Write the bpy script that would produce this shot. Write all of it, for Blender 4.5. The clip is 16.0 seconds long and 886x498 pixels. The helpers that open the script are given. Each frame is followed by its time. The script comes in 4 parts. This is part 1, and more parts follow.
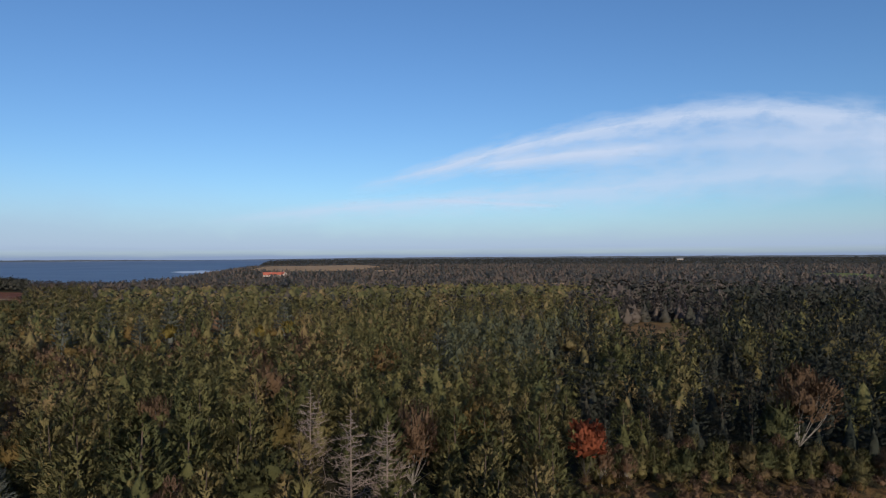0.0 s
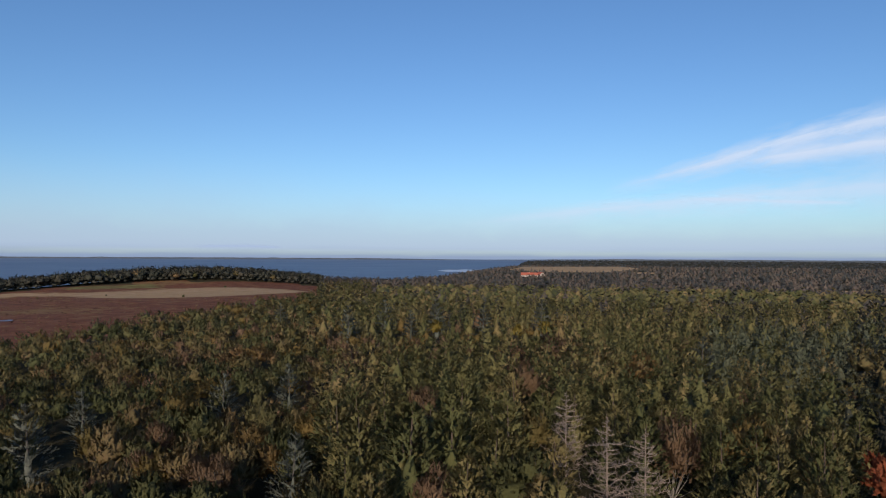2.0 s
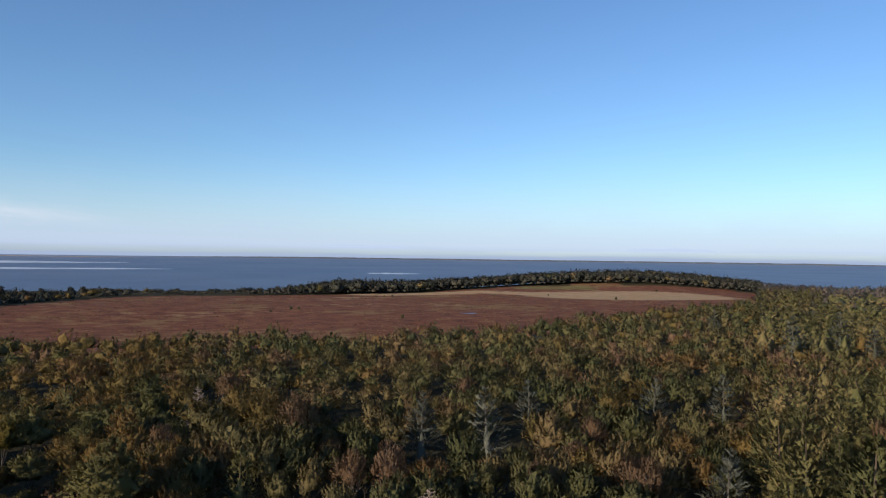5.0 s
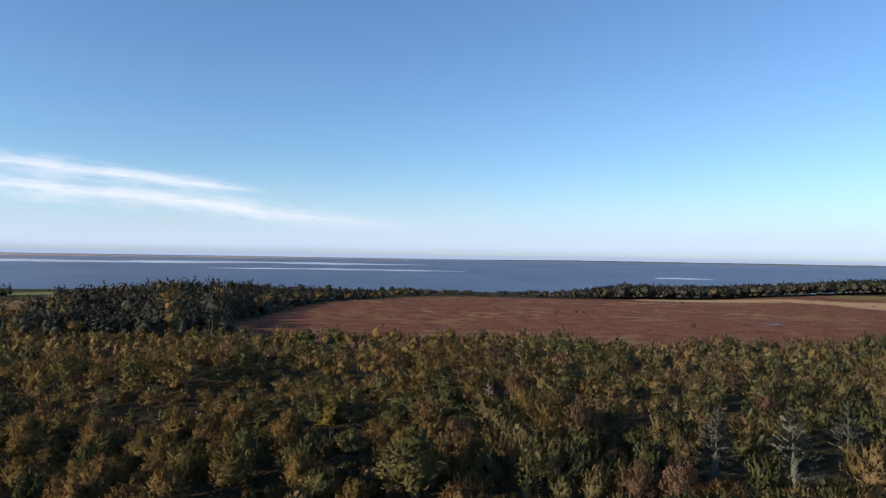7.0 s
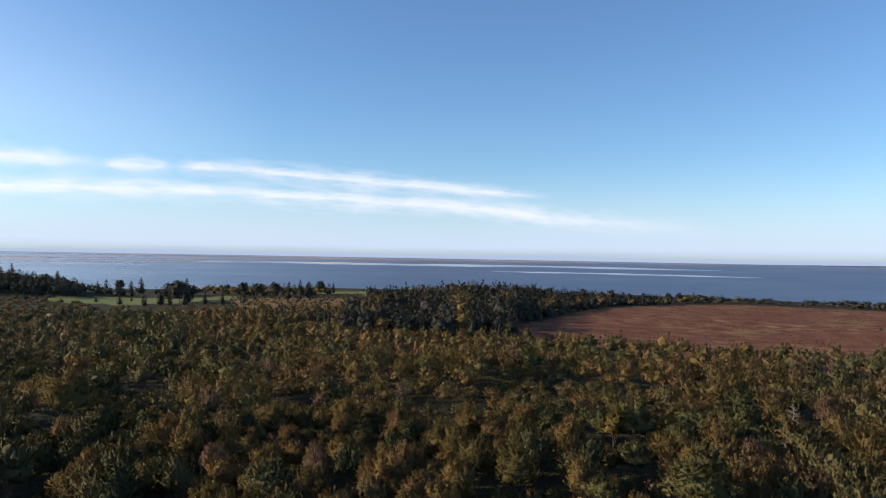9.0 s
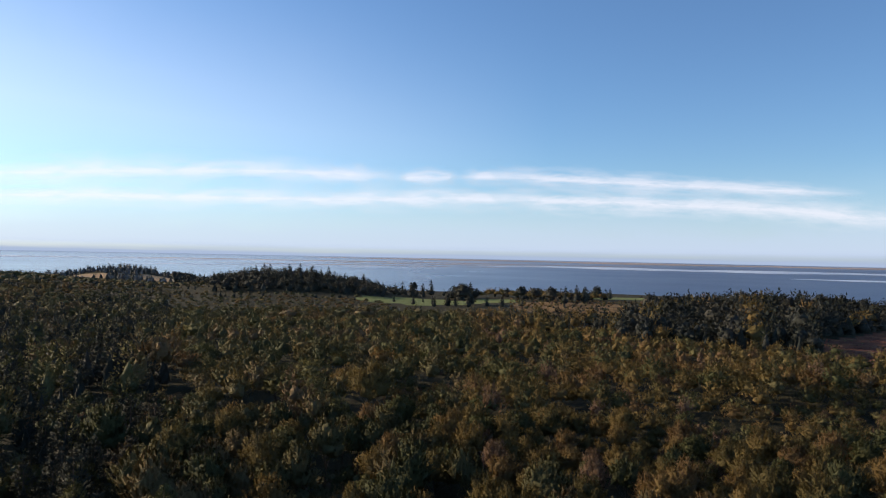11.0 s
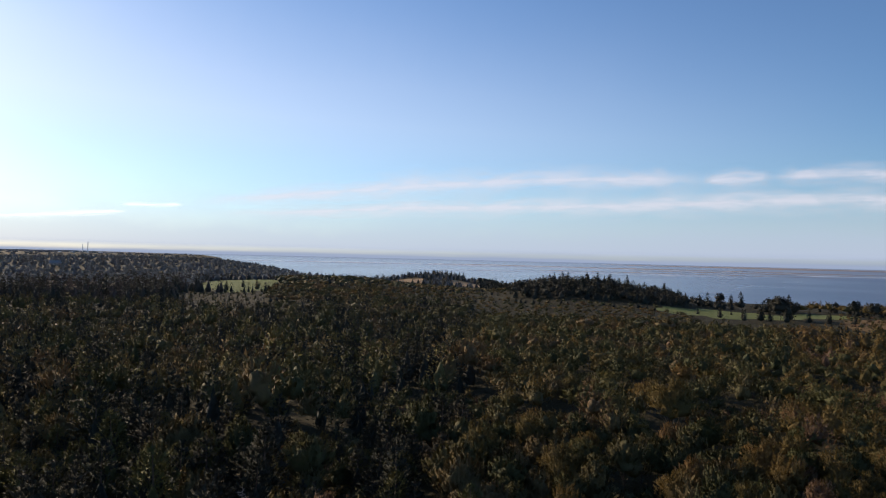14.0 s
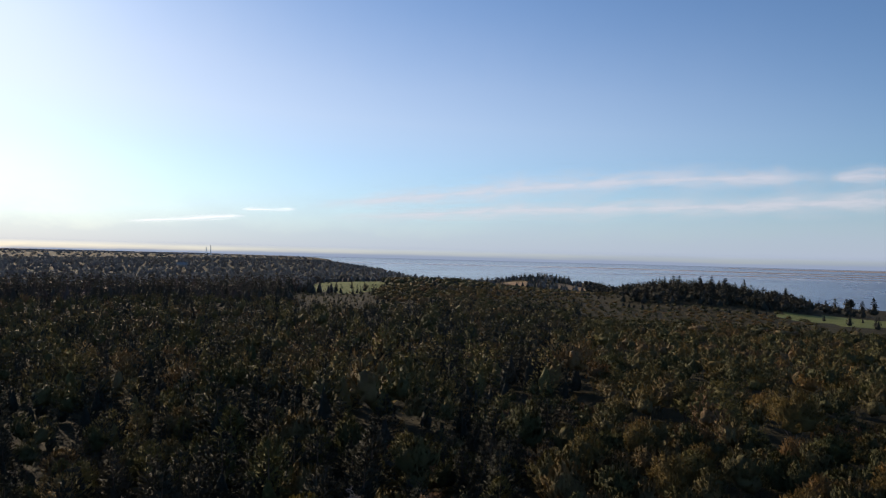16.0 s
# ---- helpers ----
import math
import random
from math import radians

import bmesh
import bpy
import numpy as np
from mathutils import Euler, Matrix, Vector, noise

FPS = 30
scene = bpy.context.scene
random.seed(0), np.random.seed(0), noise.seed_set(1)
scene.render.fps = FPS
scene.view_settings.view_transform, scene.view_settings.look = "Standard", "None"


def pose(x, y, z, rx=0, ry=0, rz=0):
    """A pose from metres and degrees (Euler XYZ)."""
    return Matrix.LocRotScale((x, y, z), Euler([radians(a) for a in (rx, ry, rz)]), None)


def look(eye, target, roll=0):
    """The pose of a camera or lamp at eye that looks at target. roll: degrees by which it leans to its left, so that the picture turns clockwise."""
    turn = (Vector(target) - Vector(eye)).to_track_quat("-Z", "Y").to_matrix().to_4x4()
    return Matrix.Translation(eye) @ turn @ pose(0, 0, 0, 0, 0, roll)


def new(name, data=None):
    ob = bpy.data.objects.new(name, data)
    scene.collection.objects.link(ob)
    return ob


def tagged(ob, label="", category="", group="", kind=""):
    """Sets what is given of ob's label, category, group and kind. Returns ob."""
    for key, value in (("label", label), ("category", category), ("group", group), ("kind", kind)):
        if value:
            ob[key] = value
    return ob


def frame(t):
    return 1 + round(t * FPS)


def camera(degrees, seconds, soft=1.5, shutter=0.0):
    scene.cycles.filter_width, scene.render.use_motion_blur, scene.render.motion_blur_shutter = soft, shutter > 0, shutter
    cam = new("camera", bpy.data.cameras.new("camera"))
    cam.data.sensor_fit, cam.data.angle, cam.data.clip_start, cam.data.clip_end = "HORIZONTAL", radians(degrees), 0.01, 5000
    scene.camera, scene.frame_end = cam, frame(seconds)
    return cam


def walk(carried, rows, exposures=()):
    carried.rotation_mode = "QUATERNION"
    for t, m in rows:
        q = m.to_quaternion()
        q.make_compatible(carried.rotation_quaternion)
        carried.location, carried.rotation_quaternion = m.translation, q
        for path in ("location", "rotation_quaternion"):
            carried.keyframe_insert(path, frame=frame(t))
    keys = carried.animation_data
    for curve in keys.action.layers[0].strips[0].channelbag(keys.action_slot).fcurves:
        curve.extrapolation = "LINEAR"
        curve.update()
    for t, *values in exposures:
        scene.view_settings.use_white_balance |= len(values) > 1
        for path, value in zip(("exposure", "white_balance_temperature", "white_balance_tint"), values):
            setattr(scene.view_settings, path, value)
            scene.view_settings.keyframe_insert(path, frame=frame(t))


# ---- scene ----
cam = camera(65.3, 16.0, 1.1)

# seconds, height above the first place, yaw, pitch, roll: a hovering flight that turns to its left
EYE = 32.0
TURN = (
    (0.0, 0.05, 0.00, 0.58, 0.36), (0.5, 0.14, 4.41, 0.60, 0.28), (1.0, 0.22, 9.53, 0.62, 0.16),
    (1.5, 0.28, 15.28, 0.65, -0.16), (2.0, 0.36, 21.05, 0.66, -0.30), (2.5, 0.42, 26.78, 0.65, -0.40),
    (3.0, 0.43, 32.57, 0.65, -0.47), (3.5, 0.43, 38.29, 0.67, -0.52), (6.0, 0.45, 67.34, 0.63, -0.87),
    (6.5, 0.50, 73.14, 0.62, -0.89), (7.0, 0.54, 78.96, 0.64, -0.95), (7.5, 0.57, 84.71, 0.63, -0.97),
    (8.0, 0.60, 90.45, 0.63, -0.98), (8.5, 0.66, 96.21, 0.62, -1.00), (9.0, 0.74, 102.02, 0.60, -1.04),
    (11.5, 0.96, 130.28, 0.58, -1.19), (12.0, 1.08, 135.94, 0.58, -1.23), (12.5, 1.26, 141.52, 0.56, -1.30),
    (13.0, 1.44, 146.89, 0.56, -1.36), (13.5, 1.56, 148.85, 0.62, -1.35), (14.0, 1.68, 148.91, 0.65, -1.36),
    (14.5, 1.84, 150.29, 0.62, -1.38), (15.0, 1.86, 152.72, 0.61, -1.43), (15.5, 1.86, 155.13, 0.62, -1.46),
    (16.0, 1.86, 157.53, 0.65, -1.45))
walk(cam, [(t, pose(0, 0, EYE + up, 90 + p, r, y)) for t, up, y, p, r in TURN],
     ((0.0, -0.14, 5950, 10), (3.5, 0.18, 6300, 10), (7.0, 0.58, 6450, 10), (9.0, 0.62, 6500, 10), (11.5, 0.42, 6500, 11), (13.0, 0.24, 6500, 13),
      (14.2, 0.15, 6550, 14), (14.8, 0.10, 6600, 22), (15.4, 0.0, 6600, 17), (16.0, 0.0, 6600, 13)))

# ---- daylight ----
SUN_AZ, SUN_EL = 194.0, 19.5      # degrees, counter-clockwise from +y, and above the horizon
world = bpy.data.worlds.new("world")
scene.world = world
world.use_nodes = True
wt = world.node_tree
sky = wt.nodes.new("ShaderNodeTexSky")
sky.sky_type, sky.sun_disc = "NISHITA", False
sky.sun_elevation, sky.sun_rotation = radians(SUN_EL), radians(-SUN_AZ)
sky.air_density, sky.dust_density, sky.ozone_density, sky.altitude = 1.0, 0.25, 2.2, 0.0
tint = wt.nodes.new("ShaderNodeMix")
tint.data_type, tint.blend_type = "RGBA", "MULTIPLY"
tint.inputs[0].default_value, tint.inputs[7].default_value = 1.0, (0.74, 0.93, 1.15, 1)      # a clear, cool autumn sky
wt.links.new(sky.outputs[0], tint.inputs[6])
wt.links.new(tint.outputs[2], wt.nodes["Background"].inputs[0])
wt.nodes["Background"].inputs[1].default_value = 0.10
sun = new("sun", bpy.data.lights.new("sun", "SUN"))
sun.data.energy, sun.data.angle, sun.data.color = 4.2, radians(0.53), (1.0, 0.83, 0.62)
sa, se = radians(SUN_AZ), radians(SUN_EL)
sun.matrix_world = look((-math.sin(sa) * math.cos(se) * 100, math.cos(sa) * math.cos(se) * 100, math.sin(se) * 100), (0, 0, 0))


# ---- small helpers ----
def polar(az, r, z=0.0):
    """The place at an azimuth (degrees, counter-clockwise from +y), a distance and a height."""
    a = math.radians(az)
    return (-math.sin(a) * r, math.cos(a) * r, z)


def smooth(a, b, v):
    k = np.clip((np.asarray(v, float) - a) / (b - a), 0, 1)
    return k * k * (3 - 2 * k)


def link(nt, a, b):
    nt.links.new(a, b)


def mesh_of(name, verts, faces, material=None, flat=True):
    me = bpy.data.meshes.new(name)
    me.from_pydata([tuple(v) for v in verts], [], [tuple(f) for f in faces])
    if not flat:
        me.polygons.foreach_set("use_smooth", [True] * len(me.polygons))
    if material:
        me.materials.append(material)
    return me


def triangles(name, tris, material=None, tone=None):
    """A mesh from an array of loose triangles (n, 3, 3), with a tone for each; three further rows are the corners' normals."""
    n = len(tris)
    round_off = tris[:, 3:] if tris.shape[1] == 6 else None
    tris = tris[:, :3]
    me = bpy.data.meshes.new(name)
    me.vertices.add(n * 3)
    me.vertices.foreach_set("co", np.ascontiguousarray(tris, dtype=np.float32).ravel())
    me.loops.add(n * 3)
    me.loops.foreach_set("vertex_index", np.arange(n * 3, dtype=np.int32))
    me.polygons.add(n)
    me.polygons.foreach_set("loop_start", np.arange(0, n * 3, 3, dtype=np.int32))
    if tone is not None:
        at = me.attributes.new("tone", "FLOAT", "POINT")
        at.data.foreach_set("value", np.repeat(np.asarray(tone, np.float32), 3))
    me.update(calc_edges=True)
    if round_off is not None:
        at = me.attributes.new("custom_normal", "FLOAT_VECTOR", "POINT")
        at.data.foreach_set("vector", np.ascontiguousarray(round_off, dtype=np.float32).ravel())
    if material:
        me.materials.append(material)
    return me


def part(name, me, parent, label=""):
    ob = new(name, me)
    ob.parent = parent
    return tagged(ob, label)


# ---- materials ----
def node_material(name):
    m = bpy.data.materials.new(name)
    m.use_nodes = True
    return m, m.node_tree, m.node_tree.nodes["Principled BSDF"]


def ramp(nt, fac, stops):
    n = nt.nodes.new("ShaderNodeValToRGB")
    e = n.color_ramp.elements
    while len(e) < len(stops):
        e.new(0.5)
    for i, (p, c) in enumerate(stops):
        e[i].position, e[i].color = p, (*c, 1)
    link(nt, fac, n.inputs[0])
    return n.outputs[0]


def noise_tex(nt, scale, detail=4, rough=0.6, vec=None):
    n = nt.nodes.new("ShaderNodeTexNoise")
    n.inputs["Scale"].default_value, n.inputs["Detail"].default_value, n.inputs["Roughness"].default_value = scale, detail, rough
    if vec is None:
        g = nt.nodes.new("ShaderNodeNewGeometry")
        vec = g.outputs["Position"]
    link(nt, vec, n.inputs["Vector"])
    return n.outputs["Fac"]


def math_node(nt, op, a, b, clamp=False):
    n = nt.nodes.new("ShaderNodeMath")
    n.operation, n.use_clamp = op, clamp
    for i, v in enumerate((a, b)):
        if isinstance(v, (int, float)):
            n.inputs[i].default_value = v
        else:
            link(nt, v, n.inputs[i])
    return n.outputs[0]


def mix_colour(nt, fac, a, b, mode="MIX"):
    n = nt.nodes.new("ShaderNodeMix")
    n.data_type, n.blend_type = "RGBA", mode
    for i, v in ((0, fac), (6, a), (7, b)):
        if isinstance(v, (int, float)):
            n.inputs[i].default_value = v
        elif isinstance(v, tuple):
            n.inputs[i].default_value = (*v, 1)
        else:
            link(nt, v, n.inputs[i])
    return n.outputs[2]


def foliage(name, colours, joined, through_leaf=0.25, grain=1.2, rough=0.75):
    """Leaves or needles: a colour for each plant out of a row, broken up by fine and coarse variation."""
    m, nt, b = node_material(name)
    if joined:
        t = nt.nodes.new("ShaderNodeAttribute")
        t.attribute_name = "tone"
        tone = t.outputs["Fac"]
    else:
        tone = nt.nodes.new("ShaderNodeObjectInfo").outputs["Random"]
    if not joined:
        leaf = nt.nodes.new("ShaderNodeNewGeometry").outputs["Random Per Island"]
        tone = math_node(nt, "ADD", math_node(nt, "MULTIPLY", tone, 0.90), math_node(nt, "MULTIPLY", leaf, 0.10))
    speck = noise_tex(nt, 6.5 if not joined else 3.6, 4, 0.75)
    fine = math_node(nt, "ADD", math_node(nt, "SUBTRACT", noise_tex(nt, grain, 3, 0.6), 0.5), math_node(nt, "MULTIPLY", math_node(nt, "SUBTRACT", speck, 0.5), 2.2))
    v = math_node(nt, "ADD", math_node(nt, "ADD", math_node(nt, "MULTIPLY", tone, 0.86), 0.07), math_node(nt, "MULTIPLY", fine, 0.35), True)
    stops = [(i / (len(colours) - 1), c) for i, c in enumerate(colours)]
    col = ramp(nt, v, stops)
    link(nt, col, b.inputs["Base Color"])
    b.inputs["Roughness"].default_value, b.inputs["Specular IOR Level"].default_value = rough, 0.12
    bump = nt.nodes.new("ShaderNodeBump")
    bump.inputs["Strength"].default_value, bump.inputs["Distance"].default_value = 0.45, 0.25 if not joined else 0.4
    link(nt, speck, bump.inputs["Height"])
    link(nt, bump.outputs[0], b.inputs["Normal"])
    tr = nt.nodes.new("ShaderNodeBsdfTranslucent")
    link(nt, col, tr.inputs[0])
    mx = nt.nodes.new("ShaderNodeMixShader")
    mx.inputs[0].default_value = through_leaf
    link(nt, b.outputs[0], mx.inputs[1])
    link(nt, tr.outputs[0], mx.inputs[2])
    link(nt, mx.outputs[0], nt.nodes["Material Output"].inputs[0])
    return m


def bark(name, a, b2):
    m, nt, b = node_material(name)
    link(nt, ramp(nt, noise_tex(nt, 9, 5), [(0.35, a), (0.65, b2)]), b.inputs["Base Color"])
    b.inputs["Roughness"].default_value = 0.9
    bump = nt.nodes.new("ShaderNodeBump")
    bump.inputs["Strength"].default_value = 0.5
    link(nt, noise_tex(nt, 20, 3), bump.inputs["Height"])
    link(nt, bump.outputs[0], b.inputs["Normal"])
    return m


PALETTE = {
    "pine": [(0.066, 0.071, 0.029), (0.105, 0.101, 0.039), (0.152, 0.127, 0.052), (0.202, 0.142, 0.068)],
    "palepine": [(0.074, 0.082, 0.050), (0.103, 0.108, 0.067), (0.132, 0.130, 0.086)],
    "shrub": [(0.049, 0.054, 0.022), (0.081, 0.080, 0.034), (0.122, 0.099, 0.043), (0.163, 0.103, 0.054)],
    "blue": [(0.076, 0.083, 0.066), (0.102, 0.108, 0.088), (0.125, 0.129, 0.108)],
    "spruce": [(0.042, 0.045, 0.036), (0.068, 0.063, 0.051), (0.104, 0.082, 0.075)],
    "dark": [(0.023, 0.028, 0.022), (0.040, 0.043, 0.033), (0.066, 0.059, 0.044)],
    "gold": [(0.093, 0.079, 0.031), (0.142, 0.104, 0.037), (0.182, 0.122, 0.043), (0.161, 0.093, 0.045)],
    "oak": [(0.068, 0.071, 0.029), (0.101, 0.097, 0.039), (0.142, 0.121, 0.048)],
    "rust": [(0.125, 0.080, 0.047), (0.170, 0.106, 0.062), (0.200, 0.125, 0.078)],
    "red": [(0.204, 0.056, 0.029), (0.275, 0.083, 0.039)],
    "yellow": [(0.150, 0.115, 0.030), (0.210, 0.155, 0.036)],
    "grey": [(0.098, 0.078, 0.066), (0.122, 0.096, 0.080), (0.108, 0.094, 0.076)],
    # far and haze: aerial haze put into the leaf colours
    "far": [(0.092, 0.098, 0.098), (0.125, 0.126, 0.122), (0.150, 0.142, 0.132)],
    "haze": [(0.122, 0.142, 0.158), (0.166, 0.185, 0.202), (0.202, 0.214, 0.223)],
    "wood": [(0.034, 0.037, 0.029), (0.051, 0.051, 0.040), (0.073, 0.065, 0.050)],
}
LEAF = {k: foliage("leaves_" + k, v, False, 0.28 if k in ("gold", "oak", "rust", "red", "yellow") else 0.08) for k, v in PALETTE.items()}
# haze and far leaves pass more light, to pale them as haze does
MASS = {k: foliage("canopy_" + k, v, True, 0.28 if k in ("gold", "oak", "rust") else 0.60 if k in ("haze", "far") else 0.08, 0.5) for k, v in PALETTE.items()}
BARK_PINE = bark("bark_pine", (0.055, 0.04, 0.03), (0.12, 0.08, 0.055))
BARK_GREY = bark("bark_grey", (0.045, 0.038, 0.032), (0.10, 0.088, 0.074))
BARK_PALE = bark("bark_birch", (0.13, 0.11, 0.095), (0.26, 0.23, 0.20))
BARK_DEAD = bark("bark_dead", (0.15, 0.115, 0.097), (0.28, 0.215, 0.178))


# ---- the lie of the land ----
SEA = -10.0
SHORE_AZ = (-60, 8, 12, 15, 18, 21, 25, 30, 35, 45, 55, 65, 75, 85, 100, 115, 125, 135, 143, 152, 160, 165, 168, 172, 300)
SHORE_R = (9000, 9000, 4800, 2600, 1800, 1420, 1220, 1100, 1050, 1000, 900, 830, 800, 815, 830, 830, 800, 880, 1050, 1150, 1400, 2200, 3400, 9000, 9000)
HILLS = ((40, 870, 160, 110, 15.5), (52, 780, 90, 80, 4.0), (137, 630, 75, 80, 12.0), (149.5, 930, 70, 90, 15.0), (158, 720, 90, 110, 6.0),
         (172, 1900, 420, 260, 9.0), (182, 1500, 400, 300, 4.0), (-30, 980, 90, 120, 7.0), (-26, 420, 60, 70, 2.0), (10, 1650, 330, 260, 7.5))


def water_level(r):
    """The water's sheet climbs faintly outwards, so that its rim meets the eye's horizon."""
    return SEA + 26.0 * np.clip((np.asarray(r, float) - 900) / 4000, 0, 1.2)


def land(az, r):
    """The ground's height."""
    az, r = np.asarray(az, float), np.asarray(r, float)
    a = np.mod(az + 60, 360) - 60
    shore = np.interp(a, SHORE_AZ, SHORE_R)
    k = r / shore
    z = -8.5 * smooth(0.5, 1.0, k) - 30 * np.clip(k - 1.0, 0, 1.0)
    inland = smooth(1300, 3600, shore)
    z = z * (1 - inland) + inland * 12.0 * smooth(500, 4200, r)
    x, y = -np.sin(np.radians(a)) * r, np.cos(np.radians(a)) * r
    for ha, hr, across, along, h in HILLS:
        t = math.radians(ha)
        ux, uy = -math.sin(t), math.cos(t)
        d, s = x * ux + y * uy - hr, x * uy - y * ux
        z = z + h * np.exp(-(d / along) ** 2 - (s / across) ** 2) * (k < 1.3)
    z = z + 0.7 * np.sin(x / 37.0 + 1.0) * np.sin(y / 43.0) * smooth(60, 200, r) + 1.3 * np.sin(x / 140.0) * np.cos(y / 170.0 + 0.6) * smooth(120, 500, r)
    return np.where((z < SEA + 1.0) & (k < 0.995), SEA + 1.0, z)


# where the near woods end and the open heath begins
EDGE_AZ = (29, 30.7, 33.5, 37.5, 41.5, 48.6, 56.2, 61.6, 69, 79.4, 82.3, 94.5)
EDGE_R = (700, 560, 440, 395, 355, 292, 254, 240, 244, 250, 238, 268)
BELT_AZ = (27, 31.5, 37.5, 44.5, 49, 58, 64.5, 70, 76, 83, 87.6, 91.2, 95, 100)
BELT_R = (760, 770, 800, 810, 790, 740, 720, 712, 720, 600, 510, 430, 345, 335)


def on_heath(az, r):
    return (az > 31) & (az < 96) & (r > np.interp(az, EDGE_AZ, EDGE_R)) & (r < np.interp(az, BELT_AZ, BELT_R))


def spot(az, r, a0, r0, wa, wr):
    """True inside an oval round (a0, r0), half-width wa degrees and half-depth wr metres."""
    return ((az - a0) / wa) ** 2 + ((r - r0) / wr) ** 2 < 1


FIELDS = (  # azimuth, distance, half-width in degrees, half-depth in metres, cover: 1 pale stubble, 2 green pasture
    (10.5, 1560, 5.2, 230, 1), (4.9, 1350, 1.1, 60, 1), (-30.5, 960, 2.4, 60, 2), (126.5, 520, 5.2, 50, 2), (120, 560, 2.2, 40, 2),
    (113, 690, 2.4, 22, 1), (110.3, 700, 2.8, 45, 2), (113.5, 480, 5.5, 80, 3), (165.2, 690, 3.0, 110, 2), (167.5, 610, 1.2, 25, 2), (151.8, 850, 1.5, 46, 1), (147.0, 850, 1.7, 30, 1),
    (163.4, 800, 1.6, 60, 2), (-8.5, 760, 2.0, 40, 1))


def cover(az, r):
    """0 wood, 1 heath, 2 stubble or dry grass, 3 pasture, 4 clearing."""
    c = np.zeros(np.shape(az))
    c = np.where(on_heath(az, r), 1, c)
    for a0, r0, wa, wr, k in FIELDS:
        c = np.where(spot(az, r, a0, r0, wa, wr), k + 1, c)
    c = np.where((az > -40) & (az < -11.5) & (r > 52) & (r < 96 + (-12 - az) * 0.70), 4, c)
    c = np.where(spot(az, r, -17.6, 292, 3.9, 56), 4, c)
    return c


# ---- ground, water, far shore ----
def ground_material():
    m, nt, b = node_material("ground")
    at = nt.nodes.new("ShaderNodeAttribute")
    at.attribute_name = "cover"
    sep = nt.nodes.new("ShaderNodeSeparateColor")
    link(nt, at.outputs["Color"], sep.inputs[0])
    big, mid, fine = noise_tex(nt, 0.012, 5), noise_tex(nt, 0.09, 5), noise_tex(nt, 1.1, 4, 0.7)
    mixed = math_node(nt, "ADD", math_node(nt, "MULTIPLY", mid, 0.6), math_node(nt, "MULTIPLY", fine, 0.4))
    wood = ramp(nt, mixed, [(0.35, (0.030, 0.026, 0.014)), (0.65, (0.060, 0.050, 0.024))])
    heath = ramp(nt, mixed, [(0.34, (0.080, 0.030, 0.019)), (0.48, (0.150, 0.058, 0.033)), (0.62, (0.210, 0.098, 0.050))])
    tuft = ramp(nt, math_node(nt, "ADD", math_node(nt, "MULTIPLY", big, 0.65), math_node(nt, "MULTIPLY", mid, 0.35)), [(0.52, (0, 0, 0)), (0.60, (1, 1, 1))])
    heath = mix_colour(nt, math_node(nt, "MULTIPLY", tuft, 0.5), heath, (0.24, 0.165, 0.07))
    dry = ramp(nt, mixed, [(0.35, (0.31, 0.198, 0.104)), (0.65, (0.43, 0.298, 0.168))])
    green = ramp(nt, mixed, [(0.35, (0.125, 0.145, 0.045)), (0.65, (0.190, 0.205, 0.070))])
    clear = ramp(nt, mixed, [(0.34, (0.090, 0.054, 0.024)), (0.5, (0.190, 0.115, 0.048)), (0.66, (0.26, 0.170, 0.075))])

    def edge(ch):
        return math_node(nt, "MULTIPLY", math_node(nt, "SUBTRACT", math_node(nt, "ADD", ch, math_node(nt, "MULTIPLY", mid, 0.5)), 0.65), 3.0, True)
    col = mix_colour(nt, edge(sep.outputs[0]), wood, heath)
    col = mix_colour(nt, edge(sep.outputs[1]), col, dry)
    col = mix_colour(nt, edge(sep.outputs[2]), col, green)
    al = edge(at.outputs["Alpha"])
    col = mix_colour(nt, al, col, clear)
    link(nt, col, b.inputs["Base Color"])
    b.inputs["Roughness"].default_value, b.inputs["Specular IOR Level"].default_value = 0.95, 0.1
    bump = nt.nodes.new("ShaderNodeBump")
    bump.inputs["Strength"].default_value, bump.inputs["Distance"].default_value = 1.0, 0.6
    link(nt, fine, bump.inputs["Height"])
    link(nt, bump.outputs[0], b.inputs["Normal"])
    return m


def polar_grid(azs, rs, height):
    """Vertices and faces of a sheet round the origin, closed in the middle."""
    A, R = np.meshgrid(azs, rs)
    Z = height(A, R)
    V = np.stack([-np.sin(np.radians(A)) * R, np.cos(np.radians(A)) * R, Z], -1).reshape(-1, 3)
    n, m = len(azs), len(rs)
    F = []
    for j in range(m - 1):
        for i in range(n):
            k = (i + 1) % n
            F.append((j * n + i, (j + 1) * n + i, (j + 1) * n + k, j * n + k))
    F.append(tuple(range(n)))
    return V, F, A.ravel(), R.ravel()


def soft(az, r, a0, r0, wa, wr):
    """Fades from 1 inside an oval to 0 at its rim."""
    return np.clip((1 - ((az - a0) / wa) ** 2 - ((r - r0) / wr) ** 2) * 1.8, 0, 1)


